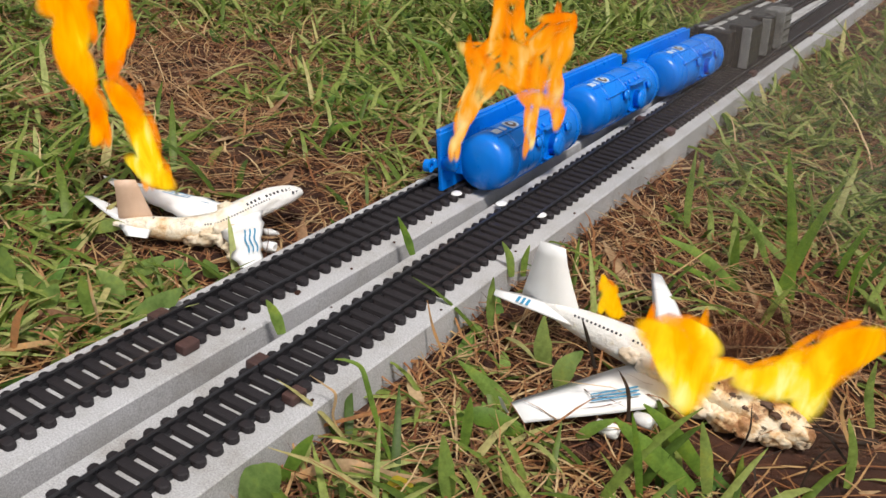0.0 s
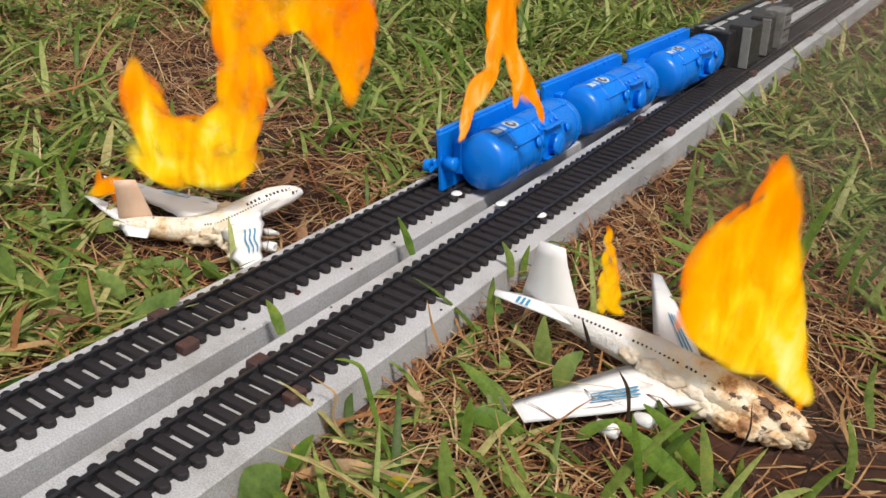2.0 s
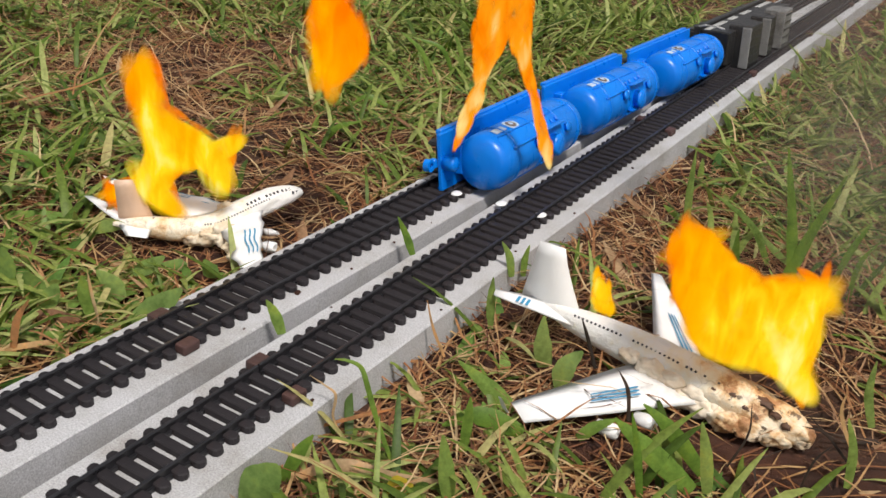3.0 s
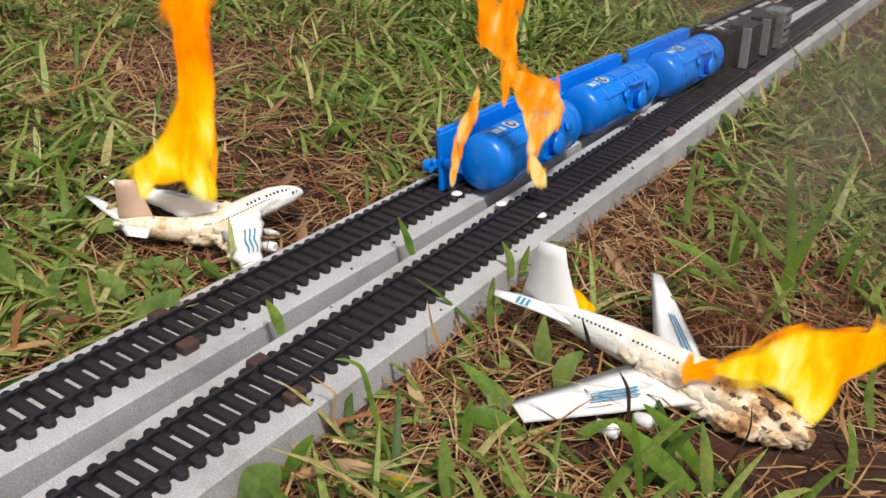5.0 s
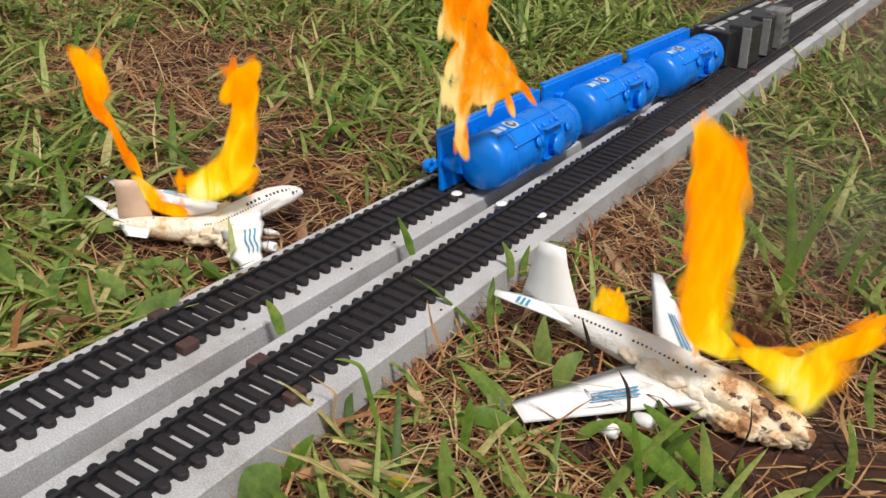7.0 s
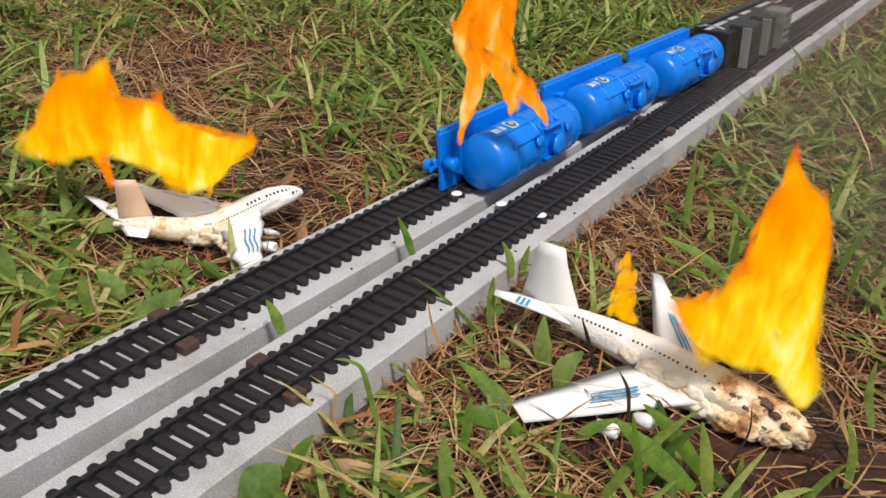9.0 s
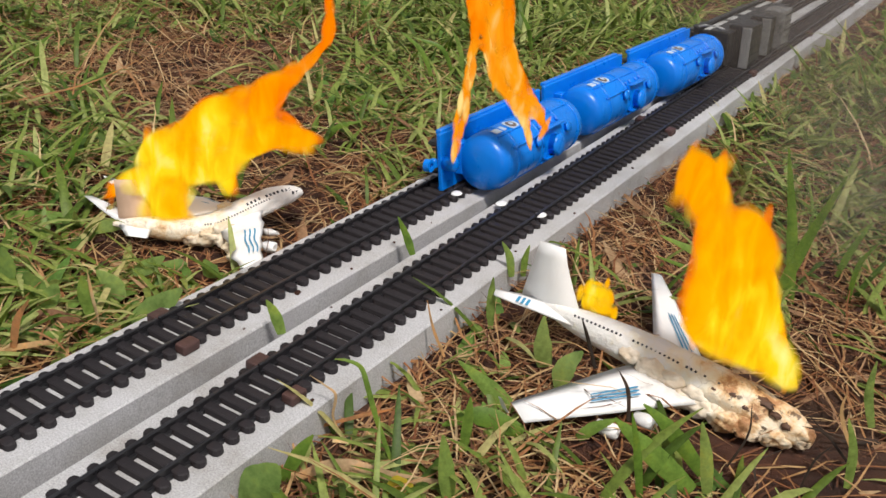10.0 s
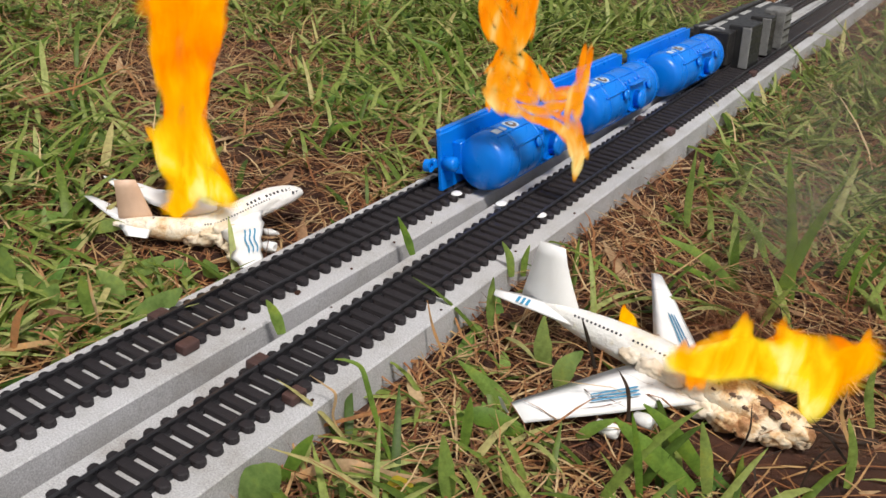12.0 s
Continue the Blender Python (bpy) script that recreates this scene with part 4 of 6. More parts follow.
grass_blade("G", 4.5, (0.079, 0.522, 0.003), (0.077, 0.521, 0.026), (0.076, 0.520, 0.052))
grass_blade("G", 5.5, (0.154, 0.468, 0.003), (0.146, 0.463, 0.047), (0.136, 0.458, 0.087))
grass_blade("G", 6.0, (0.147, 0.462, 0.003), (0.153, 0.466, 0.036), (0.163, 0.472, 0.076))
grass_blade("G", 4.0, (0.132, 0.506, 0.003), (0.120, 0.499, 0.026), (0.099, 0.487, 0.043))
grass_blade("G", 5.0, (0.128, 0.466, 0.003), (0.108, 0.454, 0.021), (0.088, 0.442, 0.031))
grass_blade("G", 3.0, (0.127, 0.461, 0.003), (0.107, 0.449, 0.014), (0.089, 0.438, 0.021))
grass_blade("G", 5.0, (0.121, 0.480, 0.003), (0.119, 0.479, 0.016), (0.118, 0.478, 0.030))
grass_blade("G", 4.0, (0.074, 0.532, 0.003), (0.067, 0.528, 0.008), (0.062, 0.525, 0.012))
grass_blade("G", 2.0, (0.137, 0.589, 0.003), (0.133, 0.586, 0.018), (0.127, 0.583, 0.034))
grass_blade("G", 4.0, (0.166, 0.518, 0.003), (0.170, 0.520, 0.021), (0.175, 0.524, 0.036))
grass_blade("G", 4.0, (0.142, 0.515, 0.003), (0.132, 0.509, 0.012), (0.116, 0.499, 0.029))
grass_blade("G", 3.0, (0.178, 0.488, 0.003), (0.178, 0.488, 0.026), (0.184, 0.492, 0.040))
grass_blade("G", 3.0, (0.078, 0.606, 0.003), (0.069, 0.601, 0.003), (0.085, 0.610, 0.003))
grass_blade("G", 4.0, (0.045, 0.348, 0.003), (0.044, 0.348, 0.019), (0.044, 0.348, 0.030))
grass_blade("G", 4.0, (0.034, 0.388, 0.010), (0.032, 0.387, 0.021), (0.028, 0.385, 0.029))
grass_blade("G", 3.5, (0.035, 0.399, 0.006), (0.035, 0.399, 0.016), (0.036, 0.400, 0.024))
grass_blade("G", 2.0, (0.067, 0.239, 0.003), (0.061, 0.235, 0.024), (0.058, 0.233, 0.037), (0.055, 0.232, 0.046), (0.051, 0.229, 0.049), (0.047, 0.227, 0.049))
grass_blade("G", 7.0, (0.085, 0.298, 0.003), (0.076, 0.293, 0.013), (0.064, 0.286, 0.025))
grass_blade("G", 4.0, (0.082, 0.263, 0.003), (0.083, 0.263, 0.019), (0.083, 0.263, 0.029))
grass_blade("G", 6.0, (0.093, 0.236, 0.003), (0.091, 0.235, 0.018), (0.089, 0.234, 0.032))
grass_blade("G", 8.0, (0.095, 0.288, 0.003), (0.079, 0.279, 0.009), (0.067, 0.272, 0.003))
grass_blade("G", 5.0, (0.039, 0.209, 0.003), (0.044, 0.212, 0.016), (0.048, 0.215, 0.024))
grass_blade("L", 15.0, (0.036, 0.192, 0.003), (0.042, 0.195, 0.013), (0.047, 0.198, 0.021))
grass_blade("Y", 11.0, (0.078, 0.227, 0.003), (0.077, 0.227, 0.007), (0.076, 0.226, 0.013))
grass_blade("D", 5.0, (0.041, 0.212, 0.003), (0.055, 0.221, 0.010), (0.073, 0.231, 0.007), (0.090, 0.241, 0.007))
grass_blade("G", 3.0, (0.148, 0.279, 0.003), (0.144, 0.277, 0.025), (0.140, 0.275, 0.041))
grass_blade("G", 8.0, (0.162, 0.296, 0.003), (0.146, 0.286, 0.020), (0.133, 0.279, 0.033))
grass_blade("G", 5.0, (0.114, 0.298, 0.003), (0.119, 0.301, 0.009), (0.126, 0.305, 0.014))
grass_blade("G", 5.0, (0.167, 0.298, 0.003), (0.164, 0.296, 0.020), (0.160, 0.294, 0.035))
grass_blade("G", 6.0, (0.162, 0.308, 0.003), (0.149, 0.300, 0.022), (0.138, 0.294, 0.033))
grass_blade("G", 8.0, (0.081, 0.334, 0.004), (0.079, 0.333, 0.015), (0.078, 0.332, 0.030))
grass_blade("L", 9.0, (0.093, 0.322, 0.004), (0.095, 0.323, 0.016), (0.100, 0.326, 0.024))
grass_blade("G", 9.0, (-0.216, 0.275, 0.004), (-0.188, 0.292, 0.006), (-0.171, 0.301, 0.004))
grass_blade("G", 7.0, (-0.167, 0.293, 0.006), (-0.153, 0.301, 0.011), (-0.144, 0.306, 0.012))
grass_blade("L", 8.0, (-0.116, 0.279, 0.004), (-0.109, 0.283, 0.009), (-0.102, 0.287, 0.015))
grass_blade("L", 9.0, (-0.102, 0.261, 0.003), (-0.107, 0.258, 0.011), (-0.112, 0.255, 0.017))
grass_blade("L", 12.0, (-0.134, 0.237, 0.003), (-0.135, 0.237, 0.010), (-0.135, 0.236, 0.016))
grass_blade("L", 9.0, (-0.124, 0.232, 0.003), (-0.119, 0.235, 0.010), (-0.116, 0.237, 0.016))
grass_blade("L", 12.0, (-0.082, 0.245, 0.003), (-0.069, 0.252, 0.015), (-0.060, 0.258, 0.025))
grass_blade("G", 7.0, (-0.098, 0.240, 0.003), (-0.101, 0.239, 0.016), (-0.101, 0.239, 0.025))
grass_blade("L", 10.0, (-0.153, 0.235, 0.003), (-0.152, 0.236, 0.014), (-0.152, 0.236, 0.023))
grass_blade("D", 7.0, (-0.121, 0.226, 0.003), (-0.112, 0.231, 0.003), (-0.101, 0.238, 0.003))
grass_blade("S", 2.5, (-0.109, 0.198, 0.003), (-0.094, 0.207, 0.008), (-0.082, 0.214, 0.012))
grass_blade("S", 3.5, (-0.102, 0.202, 0.003), (-0.099, 0.204, 0.019), (-0.093, 0.207, 0.030))
grass_blade("D", 1.6, (-0.094, 0.240, 0.003), (-0.096, 0.239, 0.018), (-0.096, 0.238, 0.030))
grass_blade("S", 1.1, (-0.348, 0.369, 0.012), (-0.294, 0.400, 0.032), (-0.257, 0.422, 0.055))
grass_blade("L", 6.0, (-0.104, 0.303, 0.003), (-0.109, 0.300, 0.003), (-0.115, 0.296, 0.003))
grass_blade("L", 8.0, (-0.085, 0.304, 0.003), (-0.088, 0.302, 0.007), (-0.090, 0.301, 0.012))
grass_blade("G", 5.0, (-0.013, 0.269, 0.015), (-0.016, 0.268, 0.024), (-0.019, 0.266, 0.031))
grass_blade("G", 4.0, (-0.012, 0.367, 0.015), (-0.015, 0.365, 0.025), (-0.019, 0.362, 0.036))
grass_blade("D", 1.1, (0.037, 0.244, 0.004), (0.035, 0.243, 0.010), (0.036, 0.243, 0.020), (0.032, 0.241, 0.024), (0.027, 0.238, 0.028))
grass_blade("S", 1.3, (0.042, 0.313, 0.004), (0.037, 0.310, 0.018), (0.034, 0.308, 0.032))
grass_blade("G", 4.0, (-0.194, 0.666, 0.004), (-0.203, 0.661, 0.025), (-0.218, 0.652, 0.039))
grass_blade("G", 4.0, (-0.191, 0.693, 0.004), (-0.200, 0.687, 0.023), (-0.221, 0.676, 0.029))
grass_blade("G", 4.0, (-0.180, 0.693, 0.004), (-0.183, 0.691, 0.023), (-0.191, 0.687, 0.041))
grass_blade("G", 4.0, (-0.172, 0.575, 0.004), (-0.187, 0.566, 0.011), (-0.198, 0.560, 0.003))
grass_blade("G", 4.0, (-0.242, 0.522, 0.004), (-0.235, 0.527, 0.011), (-0.224, 0.533, 0.004))
grass_blade("G", 3.5, (-0.422, 0.455, 0.004), (-0.417, 0.458, 0.022), (-0.407, 0.464, 0.032))
grass_blade("G", 4.0, (-0.173, 0.804, 0.004), (-0.178, 0.802, 0.025), (-0.188, 0.795, 0.044))
grass_blade("G", 4.0, (-0.163, 0.486, 0.004), (-0.155, 0.490, 0.015), (-0.142, 0.498, 0.020))
grass_blade("G", 4.0, (-0.229, 0.320, 0.004), (-0.236, 0.316, 0.021), (-0.249, 0.308, 0.025))
grass_blade("G", 4.0, (-0.238, 0.335, 0.004), (-0.232, 0.339, 0.019), (-0.224, 0.343, 0.033))
grass_blade("K", 1.6, (0.112, 0.310, 0.029), (0.108, 0.307, 0.043), (0.105, 0.305, 0.052))
grass_blade("K", 1.5, (0.137, 0.283, 0.031), (0.135, 0.282, 0.044), (0.131, 0.280, 0.052))
grass_blade("K", 1.3, (0.215, 0.373, 0.003), (0.199, 0.364, 0.003), (0.187, 0.357, 0.014))
grass_blade("K", 1.0, (0.195, 0.317, 0.003), (0.197, 0.318, 0.020), (0.202, 0.321, 0.029))
grass_blade("K", 1.2, (0.206, 0.352, 0.003), (0.196, 0.345, 0.016), (0.188, 0.338, 0.020))
grass_blade("K", 1.0, (0.168, 0.318, 0.003), (0.172, 0.322, 0.018), (0.170, 0.325, 0.030))
grass_blade("K", 1.3, (0.214, 0.366, 0.008), (0.204, 0.358, 0.010), (0.194, 0.352, 0.012))
grass_blade("K", 0.9, (0.182, 0.312, 0.003), (0.178, 0.318, 0.010), (0.186, 0.326, 0.016))
grass_blade("S", 1.4, (0.010, 0.197, 0.004), (0.017, 0.201, 0.003), (0.026, 0.206, 0.003))
grass_blade("S", 1.6, (0.034, 0.304, 0.003), (0.024, 0.298, 0.003), (0.005, 0.287, 0.003))
grass_blade("S", 1.5, (0.029, 0.241, 0.003), (0.044, 0.250, 0.010), (0.058, 0.258, 0.016))
grass_blade("S", 1.6, (0.039, 0.238, 0.003), (0.049, 0.244, 0.003), (0.060, 0.250, 0.003))
grass_blade("S", 1.8, (0.163, 0.344, 0.003), (0.169, 0.348, 0.003), (0.176, 0.352, 0.003))
grass_blade("S", 1.4, (0.124, 0.349, 0.003), (0.132, 0.353, 0.003), (0.139, 0.358, 0.003))
grass_blade("S", 1.6, (0.087, 0.272, 0.003), (0.092, 0.274, 0.003), (0.093, 0.275, 0.003))
grass_blade("S", 1.5, (0.084, 0.265, 0.003), (0.088, 0.267, 0.003), (0.093, 0.270, 0.003))
grass_blade("S", 1.6, (0.211, 0.350, 0.003), (0.200, 0.344, 0.026), (0.199, 0.343, 0.039))
grass_blade("G", 4.0, (0.210, 0.382, 0.003), (0.205, 0.379, 0.020), (0.204, 0.378, 0.036))
grass_blade("G", 4.0, (0.210, 0.333, 0.003), (0.208, 0.332, 0.021), (0.203, 0.329, 0.036))


# ---------------- fire: tongues of flame, each a rigid lens of burning gas ----------------
def flame_material(name, stops, opacity, strength, thin=0.5):
    """Burning gas: hot and yellow low down, cooling to orange with height, in streaks that run through neighbouring tongues."""
    m, t, b = nodes_of(name)
    t.nodes.remove(b)
    c = t.nodes.new("ShaderNodeTexCoord")
    half = t.nodes.new("ShaderNodeVectorMath")
    half.operation = "MULTIPLY_ADD"
    half.inputs[1].default_value, half.inputs[2].default_value = (2, 0, 2), (-1, 0, -1)
    t.links.new(c.outputs["Generated"], half.inputs[0])
    dot = t.nodes.new("ShaderNodeVectorMath")
    dot.operation = "DOT_PRODUCT"
    t.links.new(half.outputs[0], dot.inputs[0])
    t.links.new(half.outputs[0], dot.inputs[1])
    core = t.nodes.new("ShaderNodeMath")          # 1 on the axis, 0 at the rim
    core.operation = "SUBTRACT"
    core.inputs[0].default_value = 1.0
    t.links.new(dot.outputs["Value"], core.inputs[1])
    place = t.nodes.new("ShaderNodeNewGeometry").outputs["Position"]
    streak = []
    for scale, detail in (((110, 110, 34), 3.0), ((38, 38, 16), 2.0)):
        mp = t.nodes.new("ShaderNodeMapping")
        mp.inputs["Scale"].default_value = scale
        t.links.new(place, mp.inputs[0])
        n = t.nodes.new("ShaderNodeTexNoise")
        n.inputs["Scale"].default_value, n.inputs["Detail"].default_value, n.inputs["Distortion"].default_value = 1.0, detail, 0.6
        t.links.new(mp.outputs[0], n.inputs["Vector"])
        streak.append(n.outputs["Fac"])
    xyz = t.nodes.new("ShaderNodeSeparateXYZ")
    t.links.new(place, xyz.inputs[0])
    cool = t.nodes.new("ShaderNodeMath")
    cool.operation = "MULTIPLY_ADD"
    cool.inputs[1].default_value, cool.inputs[2].default_value = -2.2, 0.16
    t.links.new(xyz.outputs[2], cool.inputs[0])
    mix = cool.outputs[0]
    for fac, k in zip(streak, (0.55, 0.60)):
        add = t.nodes.new("ShaderNodeMath")
        add.operation = "MULTIPLY_ADD"
        add.inputs[1].default_value = k
        t.links.new(fac, add.inputs[0])
        t.links.new(mix, add.inputs[2])
        mix = add.outputs[0]
    heat = ramp(t, mix, stops)
    a1 = ramp(t, core.outputs[0], [(0.0, (0, 0, 0)), (0.18, (0.08 * opacity,) * 3), (0.50, (0.50 * opacity,) * 3), (0.9, (opacity,) * 3)])
    a2 = ramp(t, streak[0], [(0.32, (thin,) * 3), (0.56, (1, 1, 1))])
    al = mixc(t, 1.0, a1, a2, "MULTIPLY")
    em = t.nodes.new("ShaderNodeEmission")
    em.inputs[1].default_value = strength
    t.links.new(heat, em.inputs[0])
    tr = t.nodes.new("ShaderNodeBsdfTransparent")
    mx = t.nodes.new("ShaderNodeMixShader")
    t.links.new(al, mx.inputs[0])
    t.links.new(tr.outputs[0], mx.inputs[1])
    t.links.new(em.outputs[0], mx.inputs[2])
    t.links.new(mx.outputs[0], t.nodes["Material Output"].inputs[0])
    return m


M_FLAME = flame_material("yellow_flame", [(0.30, (1.0, 0.18, 0.0)), (0.48, (1.0, 0.31, 0.0)), (0.62, (1.0, 0.45, 0.001)), (0.74, (1.0, 0.69, 0.012)), (0.86, (1.0, 0.92, 0.30))], 0.72, 1.12)
M_FLAME_MID = flame_material("amber_flame", [(0.30, (1.0, 0.14, 0.0)), (0.54, (1.0, 0.23, 0.0)), (0.74, (1.0, 0.38, 0.002)), (0.94, (1.0, 0.60, 0.04))], 0.52, 1.08)
M_FLAME_TIP = flame_material("orange_flame", [(0.30, (0.95, 0.10, 0.0)), (0.50, (1.0, 0.20, 0.0)), (0.75, (1.0, 0.36, 0.002)), (1.0, (1.0, 0.55, 0.02))], 0.42, 1.05, 0.3)
M_FLAME_T = flame_material("ragged_flame", [(0.22, (0.90, 0.14, 0.0)), (0.40, (1.0, 0.24, 0.001)), (0.52, (1.0, 0.36, 0.008)), (0.66, (1.0, 0.75, 0.26))], 0.92, 1.02, 0.75)
M_FLAME_TE = flame_material("ragged_flame_edge", [(0.22, (0.85, 0.12, 0.0)), (0.50, (1.0, 0.25, 0.0)), (0.75, (1.0, 0.40, 0.01))], 0.72, 1.0, 0.6)
FIRE_TURN = 30.25


def build_fire(at, sizes, materials, label):
    """An Empty at the base; tongues by size, (count, half width, half length in millimetres), large ones first and nearest."""
    root = new("fire")
    root.matrix_basis = pose(*at, 0, 0, FIRE_TURN)
    tongues = []
    for rank, ((count, a, b), kinds) in enumerate(zip(sizes, materials)):
        for i in range(count):
            bm = bmesh.new()
            bmesh.ops.create_uvsphere(bm, u_segments=16, v_segments=10, radius=1.0)
            for v in bm.verts:
                f = v.co.z
                lean = 1 - 0.28 * f + 0.10 * math.sin(4.0 * f + i)
                v.co = Vector(((v.co.x * lean + 0.10 * math.sin(3.1 * f + 1.7 * i)) * a / 1000, v.co.y * max(a, 2.0) * 0.22 / 1000, f * b / 1000))
            ob = part("flame_tongue", bm, kinds[i % len(kinds)], root, smooth=True)
            tongues.append((ob, rank, a, b))
    tagged(root, label, "fire", "fires on the wrecks")
    return tongues


def settle(shapes, sizes):
    """Fill closed outlines (millimetres, x and height) with tongues of the given half widths and lengths: x, height, lean and turn of each."""
    step = 1.5
    pts = np.array([p for s in shapes for p in s], float)
    x0, z0 = pts.min(0) - 6
    nx, nz = ((pts.max(0) + 6 - (x0, z0)) / step).astype(int) + 1
    gx, gz = np.meshgrid(x0 + step * np.arange(nx), z0 + step * np.arange(nz))
    deep = np.zeros(gx.shape)
    for s in shapes:
        inside, edge = np.zeros(gx.shape, bool), np.full(gx.shape, 1e9)
        for (ax_, az_), (bx_, bz_) in zip(s, s[1:] + s[:1]):
            dx, dz = bx_ - ax_, bz_ - az_
            if dz:
                inside ^= ((az_ > gz) != (bz_ > gz)) & (gx < dx * (gz - az_) / dz + ax_)
            f = np.clip(((gx - ax_) * dx + (gz - az_) * dz) / max(dx * dx + dz * dz, 1e-6), 0, 1)
            edge = np.minimum(edge, np.hypot(gx - ax_ - f * dx, gz - az_ - f * dz))
        deep = np.maximum(deep, np.where(inside, edge, 0))
    cover, out = np.zeros(gx.shape), []
    top = max(deep.max(), 0.8)
    for a, b in sizes:
        ok = deep >= min((0.86 if a > 3 else 0.42) * a, 0.85 * top)
        k = np.argmin(np.where(ok & (deep > 0), cover - 0.010 * np.minimum(deep, a), 1e9))
        iz, ix = divmod(int(k), nx)
        cx, cz = gx[iz, ix], gz[iz, ix]
        best = None
        for lean in range(-80, 100, 20):
            sx, sz = math.sin(radians(lean)), math.cos(radians(lean))
            ends = []
            for r in (-0.8, -0.45, 0.45, 0.8):
                jx, jz = int(round((cx + sx * b * r - x0) / step)), int(round((cz + sz * b * r - z0) / step))
                ends.append(deep[jz, jx] if 0 <= jx < nx and 0 <= jz < nz else 0.0)
            room = min(ends[1:3]) + 0.6 * min(ends[0], ends[3]) + 0.25 * sz
            if best is None or room > best[0]:
                best = (room, lean, sx, sz)
        _, lean, sx, sz = best
        qx, qz = (gx - cx) * sz - (gz - cz) * sx, (gx - cx) * sx + (gz - cz) * sz
        cover += np.exp(-1.1 * ((qx / a) ** 2 + (qz / b) ** 2))
        out.append((cx, cz, lean, 60 * (1 - min(1.0, deep[iz, ix] / (0.74 * a)))))
    return out


def burn(tongues, rows):
    """Key each tongue from outline to outline; of one size, the nearest tongue takes the nearest place."""
    keys = [[] for _ in tongues]
    places, leans = None, None
    for t, *shapes in rows:
        spots = settle(shapes, [(a, b) for _, _, a, b in tongues])
        if places is None:
            chosen = list(range(len(tongues)))
        else:
            chosen = [None] * len(tongues)
            for rank in sorted({r for _, r, _, _ in tongues}):
                own = [i for i, q in enumerate(tongues) if q[1] == rank]
                cost = np.array([[math.hypot(places[i][0] - spots[j][0], places[i][1] - spots[j][1]) for j in own] for i in own])
                for _ in own:
                    i, j = divmod(int(np.argmin(cost)), len(own))
                    chosen[own[i]] = own[j]
                    cost[i, :], cost[:, j] = 1e9, 1e9
        now, angles = [], []
        for i, (ob, rank, a, b) in enumerate(tongues):
            x, z, lean, turn = spots[chosen[i]]
            if leans is not None:
                while lean - leans[i] > 90:
                    lean -= 180
                while lean - leans[i] < -90:
                    lean += 180
                lean = leans[i] + max(-62, min(62, lean - leans[i]))
            now.append((x, z))
            angles.append(lean)
            depth = 0.0026 * rank - 0.0030 + 0.0016 * noise.noise((i * 1.7, 2.2, 0.4))
            keys[i].append((t, pose(x / 1000, depth, z / 1000, 0, lean, 0) @ pose(0, 0, 0, 0, 0, turn)))
        places, leans = now, angles
    for (ob, _, _, _), own in zip(tongues, keys):
        walk(ob, own)


# ---------------- thin smoke drifting off the burning nose ----------------
def smoke_material(name, colour, dense):
    m, t, b = nodes_of(name)
    b.inputs["Base Color"].default_value = (*colour, 1)
    b.inputs["Roughness"].default_value, b.inputs["Specular IOR Level"].default_value = 1.0, 0.0
    c = t.nodes.new("ShaderNodeTexCoord")
    half = t.nodes.new("ShaderNodeVectorMath")
    half.operation = "MULTIPLY_ADD"
    half.inputs[1].default_value, half.inputs[2].default_value = (2, 0, 2), (-1, 0, -1)
    t.links.new(c.outputs["Generated"], half.inputs[0])
    ln = t.nodes.new("ShaderNodeVectorMath")
    ln.operation = "LENGTH"
    t.links.new(half.outputs[0], ln.inputs[0])
    a1 = ramp(t, ln.outputs["Value"], [(0.0, (dense,) * 3), (0.45, (dense * 0.53,) * 3), (1.0, (0, 0, 0))])
    a2 = ramp(t, noise_tex(t, 40, 5, 0.6), [(0.35, (0.15,) * 3), (0.65, (1, 1, 1))])
    tr = t.nodes.new("ShaderNodeBsdfTransparent")
    mx = t.nodes.new("ShaderNodeMixShader")
    t.links.new(mixc(t, 1.0, a1, a2, "MULTIPLY"), mx.inputs[0])
    t.links.new(tr.outputs[0], mx.inputs[1])
    t.links.new(b.outputs[0], mx.inputs[2])
    t.links.new(mx.outputs[0], t.nodes["Material Output"].inputs[0])
    return m


M_SMOKE = smoke_material("thin_smoke", (0.20, 0.17, 0.15), 0.30)
M_SOOT = smoke_material("sooty_smoke", (0.075, 0.034, 0.022), 0.55)


def build_smoke(at, sizes, material, label):
    root = new("smoke")
    root.matrix_basis = pose(*at, 0, 0, FIRE_TURN)
    puffs = []
    for w in sizes:
        bm = bmesh.new()
        bmesh.ops.create_uvsphere(bm, u_segments=20, v_segments=12, radius=1.0)
        for v in bm.verts:
            v.co = Vector((v.co.x * w / 2, v.co.y * w * 0.12, v.co.z * w * 0.6))
        ob = part("smoke_puff", bm, material, root, smooth=True)
        puffs.append(ob)
    tagged(root, label, "smoke", "smoke off the wreck")
    return puffs


def drift(puffs, places):
    """Each puff circles slowly about its place, rising and sinking with the others out of step."""
    for i, (ob, (x, z)) in enumerate(zip(puffs, places)):
        rows = []
        for k in range(13):
            a = 0.9 * k + 2.1 * i
            rows.append((float(k), pose(x + 0.030 * math.sin(a), 0.01 * i, z + 0.022 * math.cos(a * 1.3 + i), 0, 14 * math.sin(a), 0)))
        walk(ob, rows)


